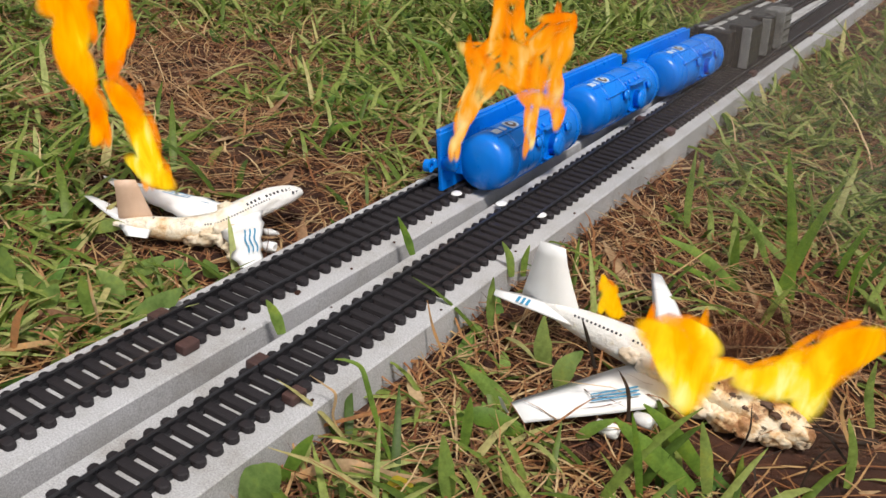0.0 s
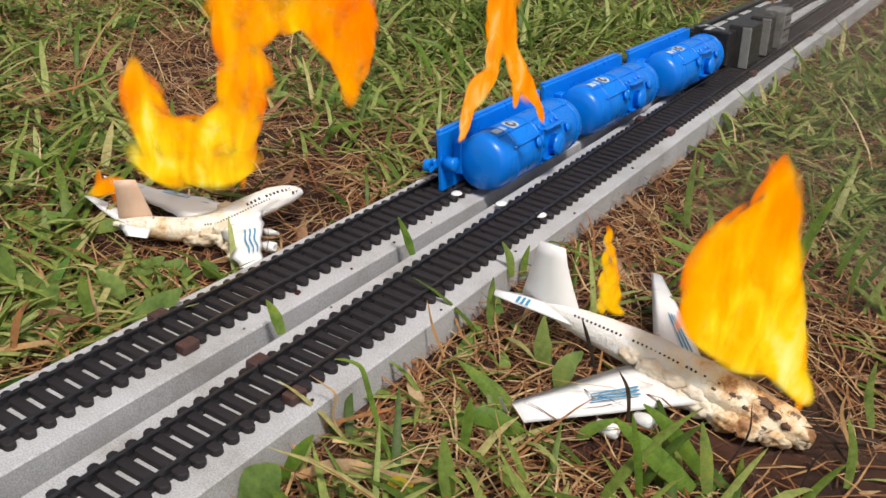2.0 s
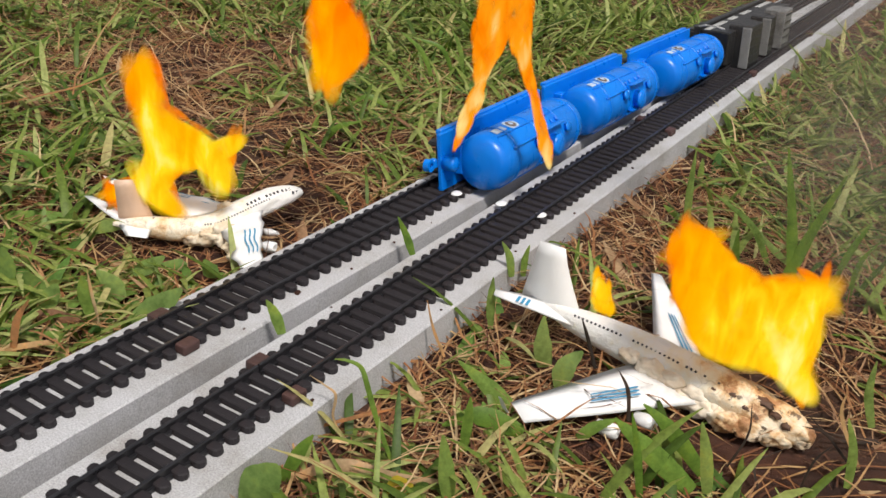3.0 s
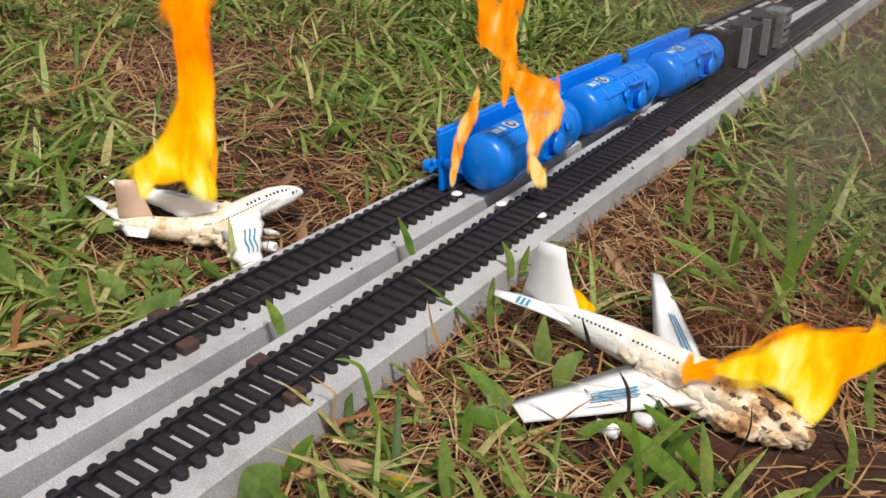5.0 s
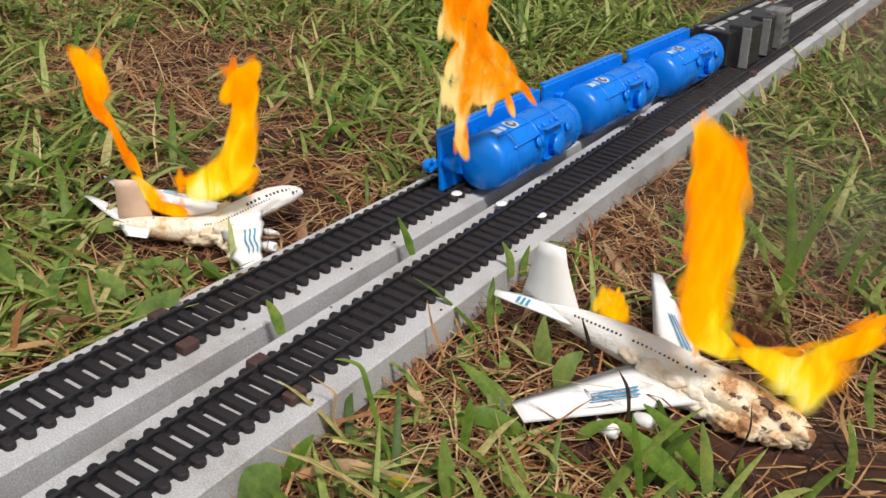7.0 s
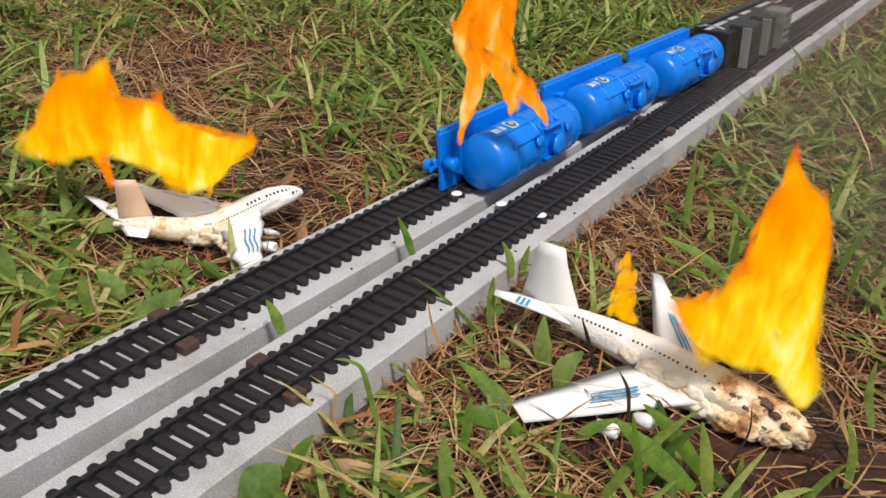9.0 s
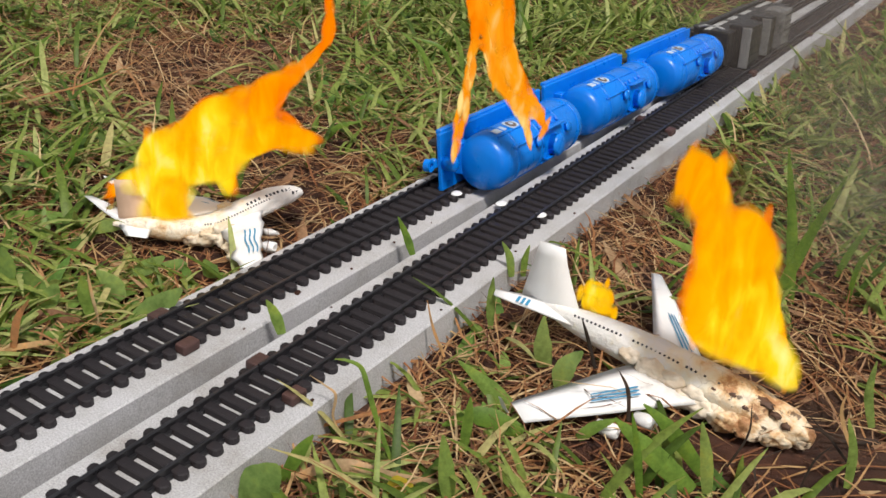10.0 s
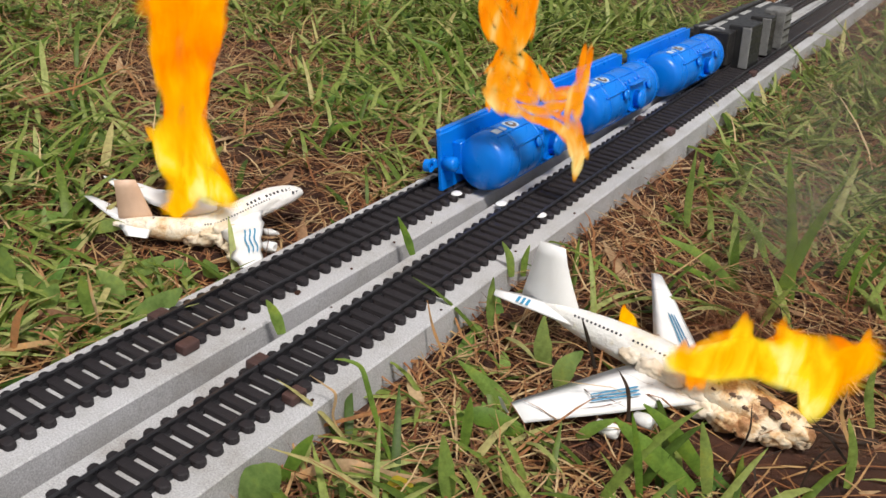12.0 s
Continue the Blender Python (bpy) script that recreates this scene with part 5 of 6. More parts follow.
YELLOW, AMBER, ORANGE = (M_FLAME,), (M_FLAME, M_FLAME_MID, M_FLAME_MID), (M_FLAME_TIP, M_FLAME_MID)
BIG = ((14, 9.0, 20.0), (20, 6.0, 16.0), (32, 4.0, 12.0), (44, 2.4, 9.0))
fire_far = build_fire((-0.1321, 0.3189, 0.0172), BIG, (YELLOW, YELLOW, AMBER, ORANGE), "bright yellow flames rising from the broken airliner")
fire_near = build_fire((0.1640, 0.3480, 0.0173), BIG, (YELLOW, YELLOW, AMBER, ORANGE), "tall yellow and orange flames beside the scorched airliner")
fire_aft = build_fire((0.0952, 0.3704, 0.0187), ((4, 3.6, 8.0), (6, 2.2, 5.0), (6, 1.4, 3.5)), (YELLOW, YELLOW, AMBER), "small yellow flame behind the airliner's body")
fire_train = build_fire((-0.0186, 0.4406, 0.0408), ((10, 5.0, 14.0), (20, 3.4, 11.0), (32, 2.2, 8.5), (30, 1.4, 6.0)), ((M_FLAME_T,), (M_FLAME_T,), (M_FLAME_TE, M_FLAME_T), (M_FLAME_TE,)), "ragged orange flames licking up from the tank wagon")
smoke = build_smoke((0.1750, 0.4600, 0.0500), (0.09, 0.11, 0.10, 0.13, 0.12, 0.10, 0.14), M_SMOKE, "thin brownish grey smoke above the burning airliner")
soot = build_smoke((0.1453, 0.38, 0.0173), (0.034, 0.038, 0.034), M_SOOT, "dark brown sooty smoke curling off the flames")


def motions():
    # seconds, then the outlines that each fire fills, in millimetres from its base
    FAR_FIRE = []
    FAR_FIRE.append((0.0, [(-48, 118), (-30, 120), (-33, 92), (-34, 72), (-30, 52), (-29, 38), (-37, 37), (-39, 57), (-47, 71), (-52, 85)], [(-26, 120), (-14, 121), (-14, 93), (-24, 70), (-12, 60), (-6, 46), (-3, 28), (1, 17), (-14, 16), (-17, 36), (-24, 56), (-29, 75), (-26, 95)]))
    FAR_FIRE.append((0.5, [(-31, 120), (6, 123), (10, 93), (16, 82), (34, 68), (28, 55), (23, 36), (26, 15), (15, 15), (1, 22), (-16, 19), (-37, 20), (-29, 41), (-28, 61), (-36, 66), (-33, 81), (-28, 95)]))
    FAR_FIRE.append((1.0, [(-56, 70), (-49, 74), (-35, 75), (-38, 52), (-34, 31), (-25, 20), (-22, 9), (-9, -3), (9, -4), (26, 1), (41, 15), (56, 29), (70, 45), (78, 59), (79, 69), (88, 67), (84, 51), (86, 37), (70, 33), (53, 19), (38, 5), (23, -6), (2, -11), (-15, -7), (-26, 4), (-38, 15), (-43, 30), (-43, 51), (-41, 66)]))
    FAR_FIRE.append((1.5, [(-82, 49), (-66, 45), (-52, 38), (-36, 44), (-36, 63), (-35, 86), (-30, 81), (-26, 58), (-18, 45), (-1, 37), (16, 40), (28, 53), (34, 42), (31, 14), (21, 13), (1, 17), (-11, 15), (-27, 13), (-35, 23), (-50, 30), (-67, 36)]))
    FAR_FIRE.append((2.0, [(-13, 24), (-15, 39), (-20, 53), (-23, 65), (-14, 77), (-5, 69), (3, 54), (15, 52), (25, 60), (27, 80), (24, 96), (30, 125), (98, 130), (103, 103), (99, 84), (93, 69), (86, 77), (80, 90), (69, 100), (56, 99), (48, 90), (53, 77), (47, 53), (43, 32), (39, 22), (24, 18), (1, 17), (-8, 18)], [(-42, 5), (-39, 14), (-27, 15), (-29, 7), (-38, 6)]))
    FAR_FIRE.append((2.5, [(-25, 42), (-16, 54), (-12, 68), (-5, 73), (9, 67), (31, 68), (56, 66), (66, 58), (64, 40), (56, 32), (41, 26), (29, 26), (24, 13), (15, 12), (10, 26), (-5, 18), (-18, 14), (-18, 29)]))
    FAR_FIRE.append((3.0, [(-17, 17), (-11, 36), (-16, 54), (-19, 68), (-10, 81), (-3, 79), (0, 61), (11, 50), (25, 44), (36, 45), (30, 18), (18, 24), (10, 26), (1, 16), (6, 0), (-6, 2), (-14, 10), (-29, 3), (-36, 6), (-31, 13)], [(71, 114), (82, 129), (96, 105), (99, 92), (86, 76), (79, 72), (73, 90)]))
    FAR_FIRE.append((3.5, [(5, 39), (6, 64), (-1, 64), (3, 70), (18, 78), (34, 81), (52, 82), (39, 70), (53, 78), (67, 82), (76, 73), (67, 71), (48, 65), (38, 51), (35, 13), (25, 12), (18, 11), (15, 4), (3, 13), (-8, 21), (-18, 19), (-25, 4), (-25, 16), (-29, 32), (-20, 34), (-13, 30), (0, 31)]))
    FAR_FIRE.append((4.0, [(-32, 119), (15, 123), (15, 96), (14, 86), (18, 88), (20, 100), (32, 101), (32, 81), (40, 73), (45, 59), (45, 43), (33, 22), (10, 17), (-4, 17), (-17, 23), (-25, 38), (-37, 44), (-37, 56), (-30, 61), (-23, 53), (-11, 56), (-0, 65), (-7, 77), (-16, 93)]))
    FAR_FIRE.append((4.5, [(-11, 121), (13, 123), (15, 96), (20, 88), (19, 62), (18, 45), (23, 27), (27, 13), (7, 15), (-4, 17), (-5, 40), (-7, 63), (-7, 88)]))
    FAR_FIRE.append((5.0, [(5, 122), (21, 124), (23, 85), (25, 63), (24, 27), (22, 13), (10, 20), (-5, 17), (-17, 8), (-18, 19), (-8, 33), (1, 46), (7, 61), (7, 81)]))
    FAR_FIRE.append((5.5, [(-14, 121), (10, 123), (11, 95), (17, 88), (16, 62), (15, 45), (20, 27), (24, 13), (4, 14), (-8, 16), (-8, 39), (-11, 63), (-11, 88)]))
    FAR_FIRE.append((6.0, [(-30, 120), (17, 123), (17, 96), (16, 86), (21, 88), (22, 100), (34, 101), (34, 81), (42, 73), (47, 59), (47, 43), (36, 22), (12, 17), (-2, 17), (-15, 24), (-22, 38), (-35, 45), (-35, 56), (-28, 61), (-21, 53), (-8, 56), (2, 65), (-4, 77), (-14, 93)]))
    FAR_FIRE.append((6.5, [(-17, 17), (-17, 39), (-13, 52), (-8, 33), (-10, 15), (-7, 5), (1, 1), (-5, -1), (-13, 3)], [(-9, 38), (2, 34), (16, 36), (30, 43), (39, 61), (50, 65), (66, 69), (56, 57), (50, 45), (43, 20), (30, 21), (9, 16), (1, 17), (-7, 27)], [(-30, 120), (-20, 101), (-20, 83), (-25, 92)]))
    FAR_FIRE.append((7.0, [(-43, 88), (-40, 80), (-30, 78), (-31, 55), (-25, 41), (-15, 20), (-3, 7), (9, -1), (-0, -3), (-12, 3), (-21, 22), (-29, 41), (-39, 56)], [(31, 79), (46, 81), (46, 50), (43, 18), (30, 14), (12, 15), (-2, 15), (14, 22), (29, 37), (34, 61)]))
    FAR_FIRE.append((7.5, [(-17, 23), (-19, 39), (-23, 53), (-27, 64), (-17, 76), (-8, 69), (-1, 53), (12, 52), (22, 60), (24, 80), (20, 96), (27, 124), (94, 130), (99, 103), (96, 83), (90, 69), (83, 77), (77, 90), (66, 100), (53, 99), (45, 90), (50, 77), (44, 53), (40, 32), (35, 22), (20, 18), (-3, 17), (-11, 18)], [(-46, 5), (-42, 13), (-30, 14), (-33, 6), (-41, 5)]))
    FAR_FIRE.append((8.0, [(45, 126), (85, 129), (89, 102), (86, 92), (72, 94), (58, 93), (58, 60), (55, 42), (44, 29), (35, 16), (19, 13), (8, -3), (-23, -4), (-20, 1), (-0, 6), (9, 16), (14, 35), (12, 52), (25, 57), (32, 72), (32, 86), (24, 90), (34, 99), (45, 104)]))
    FAR_FIRE.append((8.5, [(-38, 3), (-36, 9), (-24, 20), (-16, 27), (-15, 39), (5, 51), (17, 62), (39, 73), (61, 83), (75, 95), (75, 128), (80, 101), (69, 84), (59, 70), (53, 60), (74, 47), (61, 43), (44, 37), (33, 31), (31, 14), (24, 21), (7, 16), (3, -3), (-12, 2), (-15, 14), (-23, 10)]))
    FAR_FIRE.append((9.0, [(-71, 34), (-61, 50), (-55, 65), (-41, 69), (-28, 76), (-23, 60), (-3, 59), (5, 50), (22, 47), (45, 43), (33, 31), (21, 16), (6, 15), (-2, 22), (-16, 27), (-32, 30), (-30, 10), (-34, 16), (-39, 29), (-62, 25)]))
    FAR_FIRE.append((9.5, [(43, 126), (83, 129), (87, 102), (84, 92), (69, 94), (56, 92), (56, 60), (53, 42), (41, 29), (33, 15), (17, 12), (6, -3), (-25, -4), (-22, 1), (-3, 6), (7, 16), (12, 35), (10, 51), (22, 57), (30, 72), (30, 86), (22, 89), (32, 98), (43, 103)]))
    FAR_FIRE.append((10.0, [(-35, 3), (-33, 9), (-21, 20), (-13, 27), (-12, 39), (8, 51), (20, 63), (42, 73), (64, 83), (77, 96), (78, 129), (83, 101), (72, 84), (61, 71), (56, 60), (77, 47), (64, 43), (47, 37), (36, 31), (34, 14), (27, 21), (9, 16), (6, -3), (-9, 2), (-12, 14), (-20, 11)]))
    FAR_FIRE.append((10.5, [(4, 14), (9, 38), (14, 49), (25, 50), (39, 63), (56, 69), (72, 67), (86, 61), (93, 44), (84, 52), (70, 57), (53, 52), (42, 42), (50, 34), (47, 23), (38, 16), (21, 13), (9, 12)], [(-16, -0), (-11, 7), (0, 6), (9, 12), (-3, 2), (-11, -4)]))
    FAR_FIRE.append((11.0, [(2, 39), (3, 64), (-4, 63), (1, 69), (15, 78), (31, 81), (49, 82), (37, 70), (50, 78), (64, 82), (74, 73), (64, 71), (45, 65), (35, 51), (33, 12), (22, 11), (15, 11), (12, 4), (1, 13), (-11, 21), (-21, 18), (-28, 4), (-28, 16), (-31, 31), (-23, 34), (-16, 30), (-3, 31)]))
    FAR_FIRE.append((11.5, [(-12, 121), (-6, 102), (4, 84), (17, 68), (31, 52), (44, 38), (33, 36), (27, 27), (27, 11), (15, 14), (1, 16), (6, -3), (-7, 2), (-12, 14), (-21, 20), (-22, 38), (-18, 59), (-15, 82)]))
    FAR_FIRE.append((12.0, [(-4, 122), (32, 125), (30, 97), (23, 77), (19, 57), (23, 36), (31, 18), (31, 11), (18, 11), (3, -2), (-2, -0), (3, 13), (-2, 28), (-9, 42), (-2, 43), (0, 61), (-5, 83)]))
    NEAR_FIRE = []
    NEAR_FIRE.append((0.0, [(-45, 30), (-31, 32), (-22, 31), (-16, 16), (-1, 12), (9, 18), (20, 28), (33, 36), (47, 32), (37, 16), (29, 2), (26, -6), (17, 3), (1, 4), (-12, 11), (-21, 1), (-22, -13), (-29, -2), (-40, 13)]))
    NEAR_FIRE.append((0.5, [(-25, 25), (-30, 30), (-28, 45), (-24, 63), (-20, 80), (-16, 100), (-9, 98), (-6, 76), (-2, 53), (9, 64), (21, 81), (29, 95), (37, 69), (30, 56), (25, 33), (27, -2), (22, 0), (15, 8), (-1, 13), (-18, 17)]))
    NEAR_FIRE.append((1.0, [(-34, 36), (-18, 41), (-12, 52), (-5, 62), (-0, 77), (6, 86), (14, 94), (14, 78), (6, 66), (1, 51), (-1, 38), (5, 27), (15, 31), (24, 40), (38, 51), (33, 39), (28, 23), (26, 9), (25, -5), (17, 5), (2, 11), (-13, 16), (-23, 20), (-30, 27)]))
    NEAR_FIRE.append((1.5, [(-24, 20), (-30, 27), (-34, 36), (-29, 53), (-23, 63), (-22, 79), (-18, 75), (-14, 52), (-6, 44), (7, 47), (13, 56), (31, 54), (32, 36), (28, 23), (27, -2), (21, 2), (11, 10), (-4, 16)]))
    NEAR_FIRE.append((2.0, [(-33, 32), (-35, 50), (-30, 67), (-23, 77), (-16, 82), (-11, 96), (-6, 97), (2, 84), (4, 68), (11, 47), (20, 19), (26, -6), (15, 5), (-1, 14), (-18, 18), (-26, 23)]))
    NEAR_FIRE.append((2.5, [(-28, 29), (-27, 48), (-22, 68), (-19, 86), (-18, 104), (-12, 113), (-9, 103), (-8, 85), (-1, 55), (8, 61), (12, 71), (20, 76), (22, 60), (25, 40), (24, 20), (28, -6), (21, 3), (9, 10), (-9, 16), (-23, 20)]))
    NEAR_FIRE.append((3.0, [(-24, 20), (-29, 30), (-38, 44), (-42, 63), (-38, 72), (-28, 69), (-15, 59), (-5, 52), (5, 54), (21, 55), (22, 33), (23, 17), (25, -5), (18, 4), (-1, 14), (-13, 17)]))
    NEAR_FIRE.append((3.5, [(-22, 20), (-32, 35), (-34, 50), (-25, 55), (-21, 75), (-16, 87), (-11, 69), (-8, 47), (-2, 58), (5, 63), (22, 60), (24, 38), (27, 20), (31, -6), (20, 4), (1, 15)]))
    NEAR_FIRE.append((4.0, [(-26, 20), (-30, 30), (-24, 46), (-22, 63), (-23, 82), (-31, 105), (-20, 110), (-11, 105), (-1, 108), (-5, 97), (-3, 83), (7, 63), (11, 39), (16, 16), (22, -2), (14, 5), (-5, 14)]))
    NEAR_FIRE.append((4.5, [(-28, 12), (-36, 19), (-24, 27), (-13, 39), (-2, 50), (9, 59), (12, 71), (22, 74), (31, 66), (34, 46), (28, 33), (26, 15), (26, -5), (21, 6), (7, 10), (-8, 15), (-22, 18)]))
    NEAR_FIRE.append((5.0, [(-29, 8), (-10, 14), (1, 23), (10, 31), (45, 34), (49, 26), (39, 16), (30, -0), (26, -7), (17, 5), (4, 8), (-9, 9), (-20, 4)]))
    NEAR_FIRE.append((5.5, [(-30, 11), (-38, 19), (-26, 26), (-16, 39), (-5, 50), (6, 58), (9, 71), (19, 74), (29, 65), (32, 46), (25, 33), (23, 14), (24, -5), (19, 6), (4, 10), (-11, 15), (-25, 17)]))
    NEAR_FIRE.append((6.0, [(-24, 20), (-28, 30), (-22, 46), (-21, 63), (-21, 82), (-29, 105), (-18, 110), (-9, 105), (0, 108), (-3, 97), (-1, 84), (9, 64), (13, 39), (17, 16), (24, -2), (15, 5), (-4, 14)]))
    NEAR_FIRE.append((6.5, [(-30, 9), (-29, 17), (-19, 23), (-3, 31), (11, 38), (23, 53), (40, 59), (48, 29), (35, 21), (26, 14), (22, 6), (24, -13), (17, 3), (2, 9), (-10, 14), (-20, 15), (-23, 4)]))
    NEAR_FIRE.append((7.0, [(-25, 20), (-33, 32), (-36, 62), (-40, 91), (-41, 111), (-34, 109), (-21, 101), (-21, 86), (-17, 71), (-17, 49), (-17, 34), (-12, 19)], [(-9, 28), (0, 21), (13, 21), (27, 28), (36, 36), (45, 40), (46, 30), (35, 21), (28, 7), (26, -6), (19, 6), (1, 12), (-5, 17)]))
    NEAR_FIRE.append((7.5, [(-36, 32), (-38, 49), (-32, 67), (-26, 77), (-19, 82), (-14, 96), (-9, 96), (-0, 84), (1, 68), (9, 46), (17, 19), (23, -6), (13, 5), (-4, 14), (-21, 18), (-28, 22)]))
    NEAR_FIRE.append((8.0, [(-25, 25), (-35, 42), (-45, 54), (-44, 70), (-36, 83), (-22, 79), (-9, 67), (6, 58), (19, 55), (24, 38), (27, 15), (29, -6), (19, 6), (0, 15), (-19, 21)]))
    NEAR_FIRE.append((8.5, [(-28, 22), (-36, 37), (-35, 57), (-36, 76), (-46, 88), (-43, 100), (-29, 94), (-30, 83), (-9, 76), (-4, 57), (3, 38), (11, 21), (17, 3), (6, 10), (-11, 16)]))
    NEAR_FIRE.append((9.0, [(-24, 20), (-34, 37), (-21, 44), (-13, 57), (-11, 76), (-6, 90), (-5, 103), (4, 91), (13, 83), (17, 59), (21, 30), (26, 4), (25, -6), (17, 5), (1, 15), (-13, 17)]))
    NEAR_FIRE.append((9.5, [(-27, 25), (-37, 42), (-47, 53), (-45, 70), (-38, 82), (-24, 79), (-11, 66), (4, 58), (18, 55), (22, 38), (26, 14), (27, -6), (18, 5), (-1, 14), (-21, 20)]))
    NEAR_FIRE.append((10.0, [(-26, 23), (-34, 37), (-33, 57), (-34, 76), (-44, 89), (-41, 100), (-27, 95), (-28, 83), (-7, 76), (-2, 58), (5, 39), (13, 21), (19, 3), (9, 10), (-9, 16)]))
    NEAR_FIRE.append((10.5, [(-24, 23), (-36, 42), (-35, 57), (-34, 76), (-28, 90), (-18, 101), (-10, 104), (-19, 93), (-21, 82), (-18, 63), (-11, 57), (-10, 74), (0, 70), (7, 49), (14, 24), (24, -5), (15, 5), (-4, 14)]))
    NEAR_FIRE.append((11.0, [(-24, 20), (-34, 35), (-36, 50), (-28, 55), (-23, 75), (-18, 87), (-13, 69), (-10, 47), (-4, 57), (3, 63), (20, 60), (22, 38), (24, 20), (28, -6), (18, 4), (-1, 14)]))
    NEAR_FIRE.append((11.5, [(-32, 19), (-31, 36), (-21, 39), (-14, 26), (-6, 37), (-2, 58), (0, 70), (10, 75), (22, 70), (28, 51), (28, 28), (27, 9), (26, -6), (19, 6), (1, 13), (-18, 17), (-25, 15)]))
    NEAR_FIRE.append((12.0, [(-31, 15), (-17, 23), (-7, 30), (0, 23), (8, 31), (21, 26), (45, 27), (37, 13), (29, 1), (26, -6), (19, 6), (2, 11), (-14, 12), (-22, 4)]))
    AFT_FIRE = []
    AFT_FIRE.append((0.0, [(-9, 20), (-1, 15), (5, -1), (-7, 4)]))
    AFT_FIRE.append((0.5, [(-4, -0), (3, 3), (13, 1), (12, -5), (2, -3)]))
    AFT_FIRE.append((1.0, [(-7, 4), (-1, 7), (5, -1), (-2, 1)]))
    AFT_FIRE.append((1.5, [(-10, 4), (-8, 17), (-5, 26), (0, 15), (4, -1), (-3, -0)]))
    AFT_FIRE.append((2.0, [(-11, 54), (-6, 37), (0, 20), (3, 2), (-8, 4), (-9, 17), (-9, 36)]))
    AFT_FIRE.append((2.5, [(5, 1), (10, 10), (12, 25), (17, 26), (16, 16), (16, -3), (10, -3)]))
    AFT_FIRE.append((3.0, [(-11, 8), (-12, 24), (-4, 16), (-0, 2), (-7, 2)]))
    AFT_FIRE.append((3.5, [(-8, 5), (-8, 25), (-4, 34), (1, 23), (6, -1), (-0, 2)]))
    AFT_FIRE.append((4.0, [(-12, 3), (-8, 17), (-2, 9), (4, -3), (-3, -0)]))
    AFT_FIRE.append((4.5, [(-19, 19), (-14, 19), (-7, 11), (-7, 4), (-15, 7)]))
    AFT_FIRE.append((5.0, [(-23, 15), (-10, 4), (-5, -0), (-18, 6)]))
    AFT_FIRE.append((5.5, [(-22, 18), (-17, 19), (-10, 11), (-10, 4), (-18, 7)]))
    AFT_FIRE.append((6.0, [(-10, 4), (-6, 17), (-0, 9), (6, -2), (-1, -0)]))
    AFT_FIRE.append((6.5, [(-17, 26), (-7, 27), (-4, 1), (-11, 6)]))
    AFT_FIRE.append((7.0, [(-10, 4), (-8, 13), (2, 12), (8, -2), (-1, -0)]))
    AFT_FIRE.append((7.5, [(-14, 54), (-9, 36), (-3, 20), (-0, 2), (-11, 3), (-12, 16), (-12, 36)]))
    AFT_FIRE.append((8.0, [(-14, 32), (-9, 32), (-2, 17), (6, 1), (-1, 3), (-9, 14)]))
    AFT_FIRE.append((8.5, [(-20, 10), (-17, 17), (-6, 16), (-0, 0), (-9, 2), (-16, 4)]))
    AFT_FIRE.append((9.0, [(-3, 4), (-1, 20), (0, 35), (7, 21), (10, -2), (3, -1)]))
    AFT_FIRE.append((9.5, [(-16, 32), (-11, 32), (-4, 17), (4, 0), (-3, 3), (-11, 14)]))
    AFT_FIRE.append((10.0, [(-18, 10), (-14, 17), (-4, 16), (2, 0), (-7, 2), (-14, 5)]))
    AFT_FIRE.append((10.5, [(-8, 4), (-6, 20), (1, 28), (3, 15), (7, -4), (0, -1)]))
    AFT_FIRE.append((11.0, [(-10, 5), (-10, 25), (-7, 34), (-1, 23), (3, -1), (-3, 1)]))
    AFT_FIRE.append((11.5, [(-19, 7), (-20, 21), (-18, 24), (-11, 5)]))
    AFT_FIRE.append((12.0, [(3, -1), (4, 4), (12, -3), (9, -5)]))
    TRAIN_FIRE = []
    TRAIN_FIRE.append((0.0, [(-18, 5), (-15, 31), (-10, 47), (-15, 64), (-2, 68), (-2, 103), (12, 104), (17, 71), (31, 87), (43, 85), (42, 70), (38, 55), (43, 30), (39, 25), (33, 36), (23, 32), (16, 40), (8, 46), (-0, 36), (-8, 22), (-13, 4)], [(24, 2), (21, 31), (29, 34), (28, 16)]))
    TRAIN_FIRE.append((0.5, [(-13, 102), (22, 105), (26, 66), (31, 39), (34, 28), (24, 32), (15, 47), (17, 18), (12, 34), (12, 52), (3, 61), (1, 33), (-7, 26), (-12, 7), (-13, 22), (-8, 38), (-6, 60)]))
    TRAIN_FIRE.append((1.0, [(-4, 102), (24, 105), (31, 75), (24, 60), (20, 47), (29, 32), (36, 26), (28, 30), (23, 35), (26, 17), (22, 22), (14, 46), (12, 59), (0, 61), (-4, 45), (-8, 19), (-14, 7), (-12, 25), (-6, 51), (-2, 69)]))
    TRAIN_FIRE.append((1.5, [(-18, 101), (2, 103), (11, 73), (18, 62), (22, 42), (32, 29), (36, 25), (26, 32), (16, 40), (11, 61), (4, 70), (6, 36), (-0, 36), (-5, 23), (-12, 7), (-9, 29), (-4, 48), (-6, 69), (-14, 71)]))
    TRAIN_FIRE.append((2.0, [(-5, 102), (7, 103), (13, 65), (24, 47), (34, 25), (26, 35), (17, 44), (17, 31), (12, 49), (6, 64), (3, 46), (-6, 32), (-11, 9), (-13, 24), (-10, 44), (-2, 54)]))
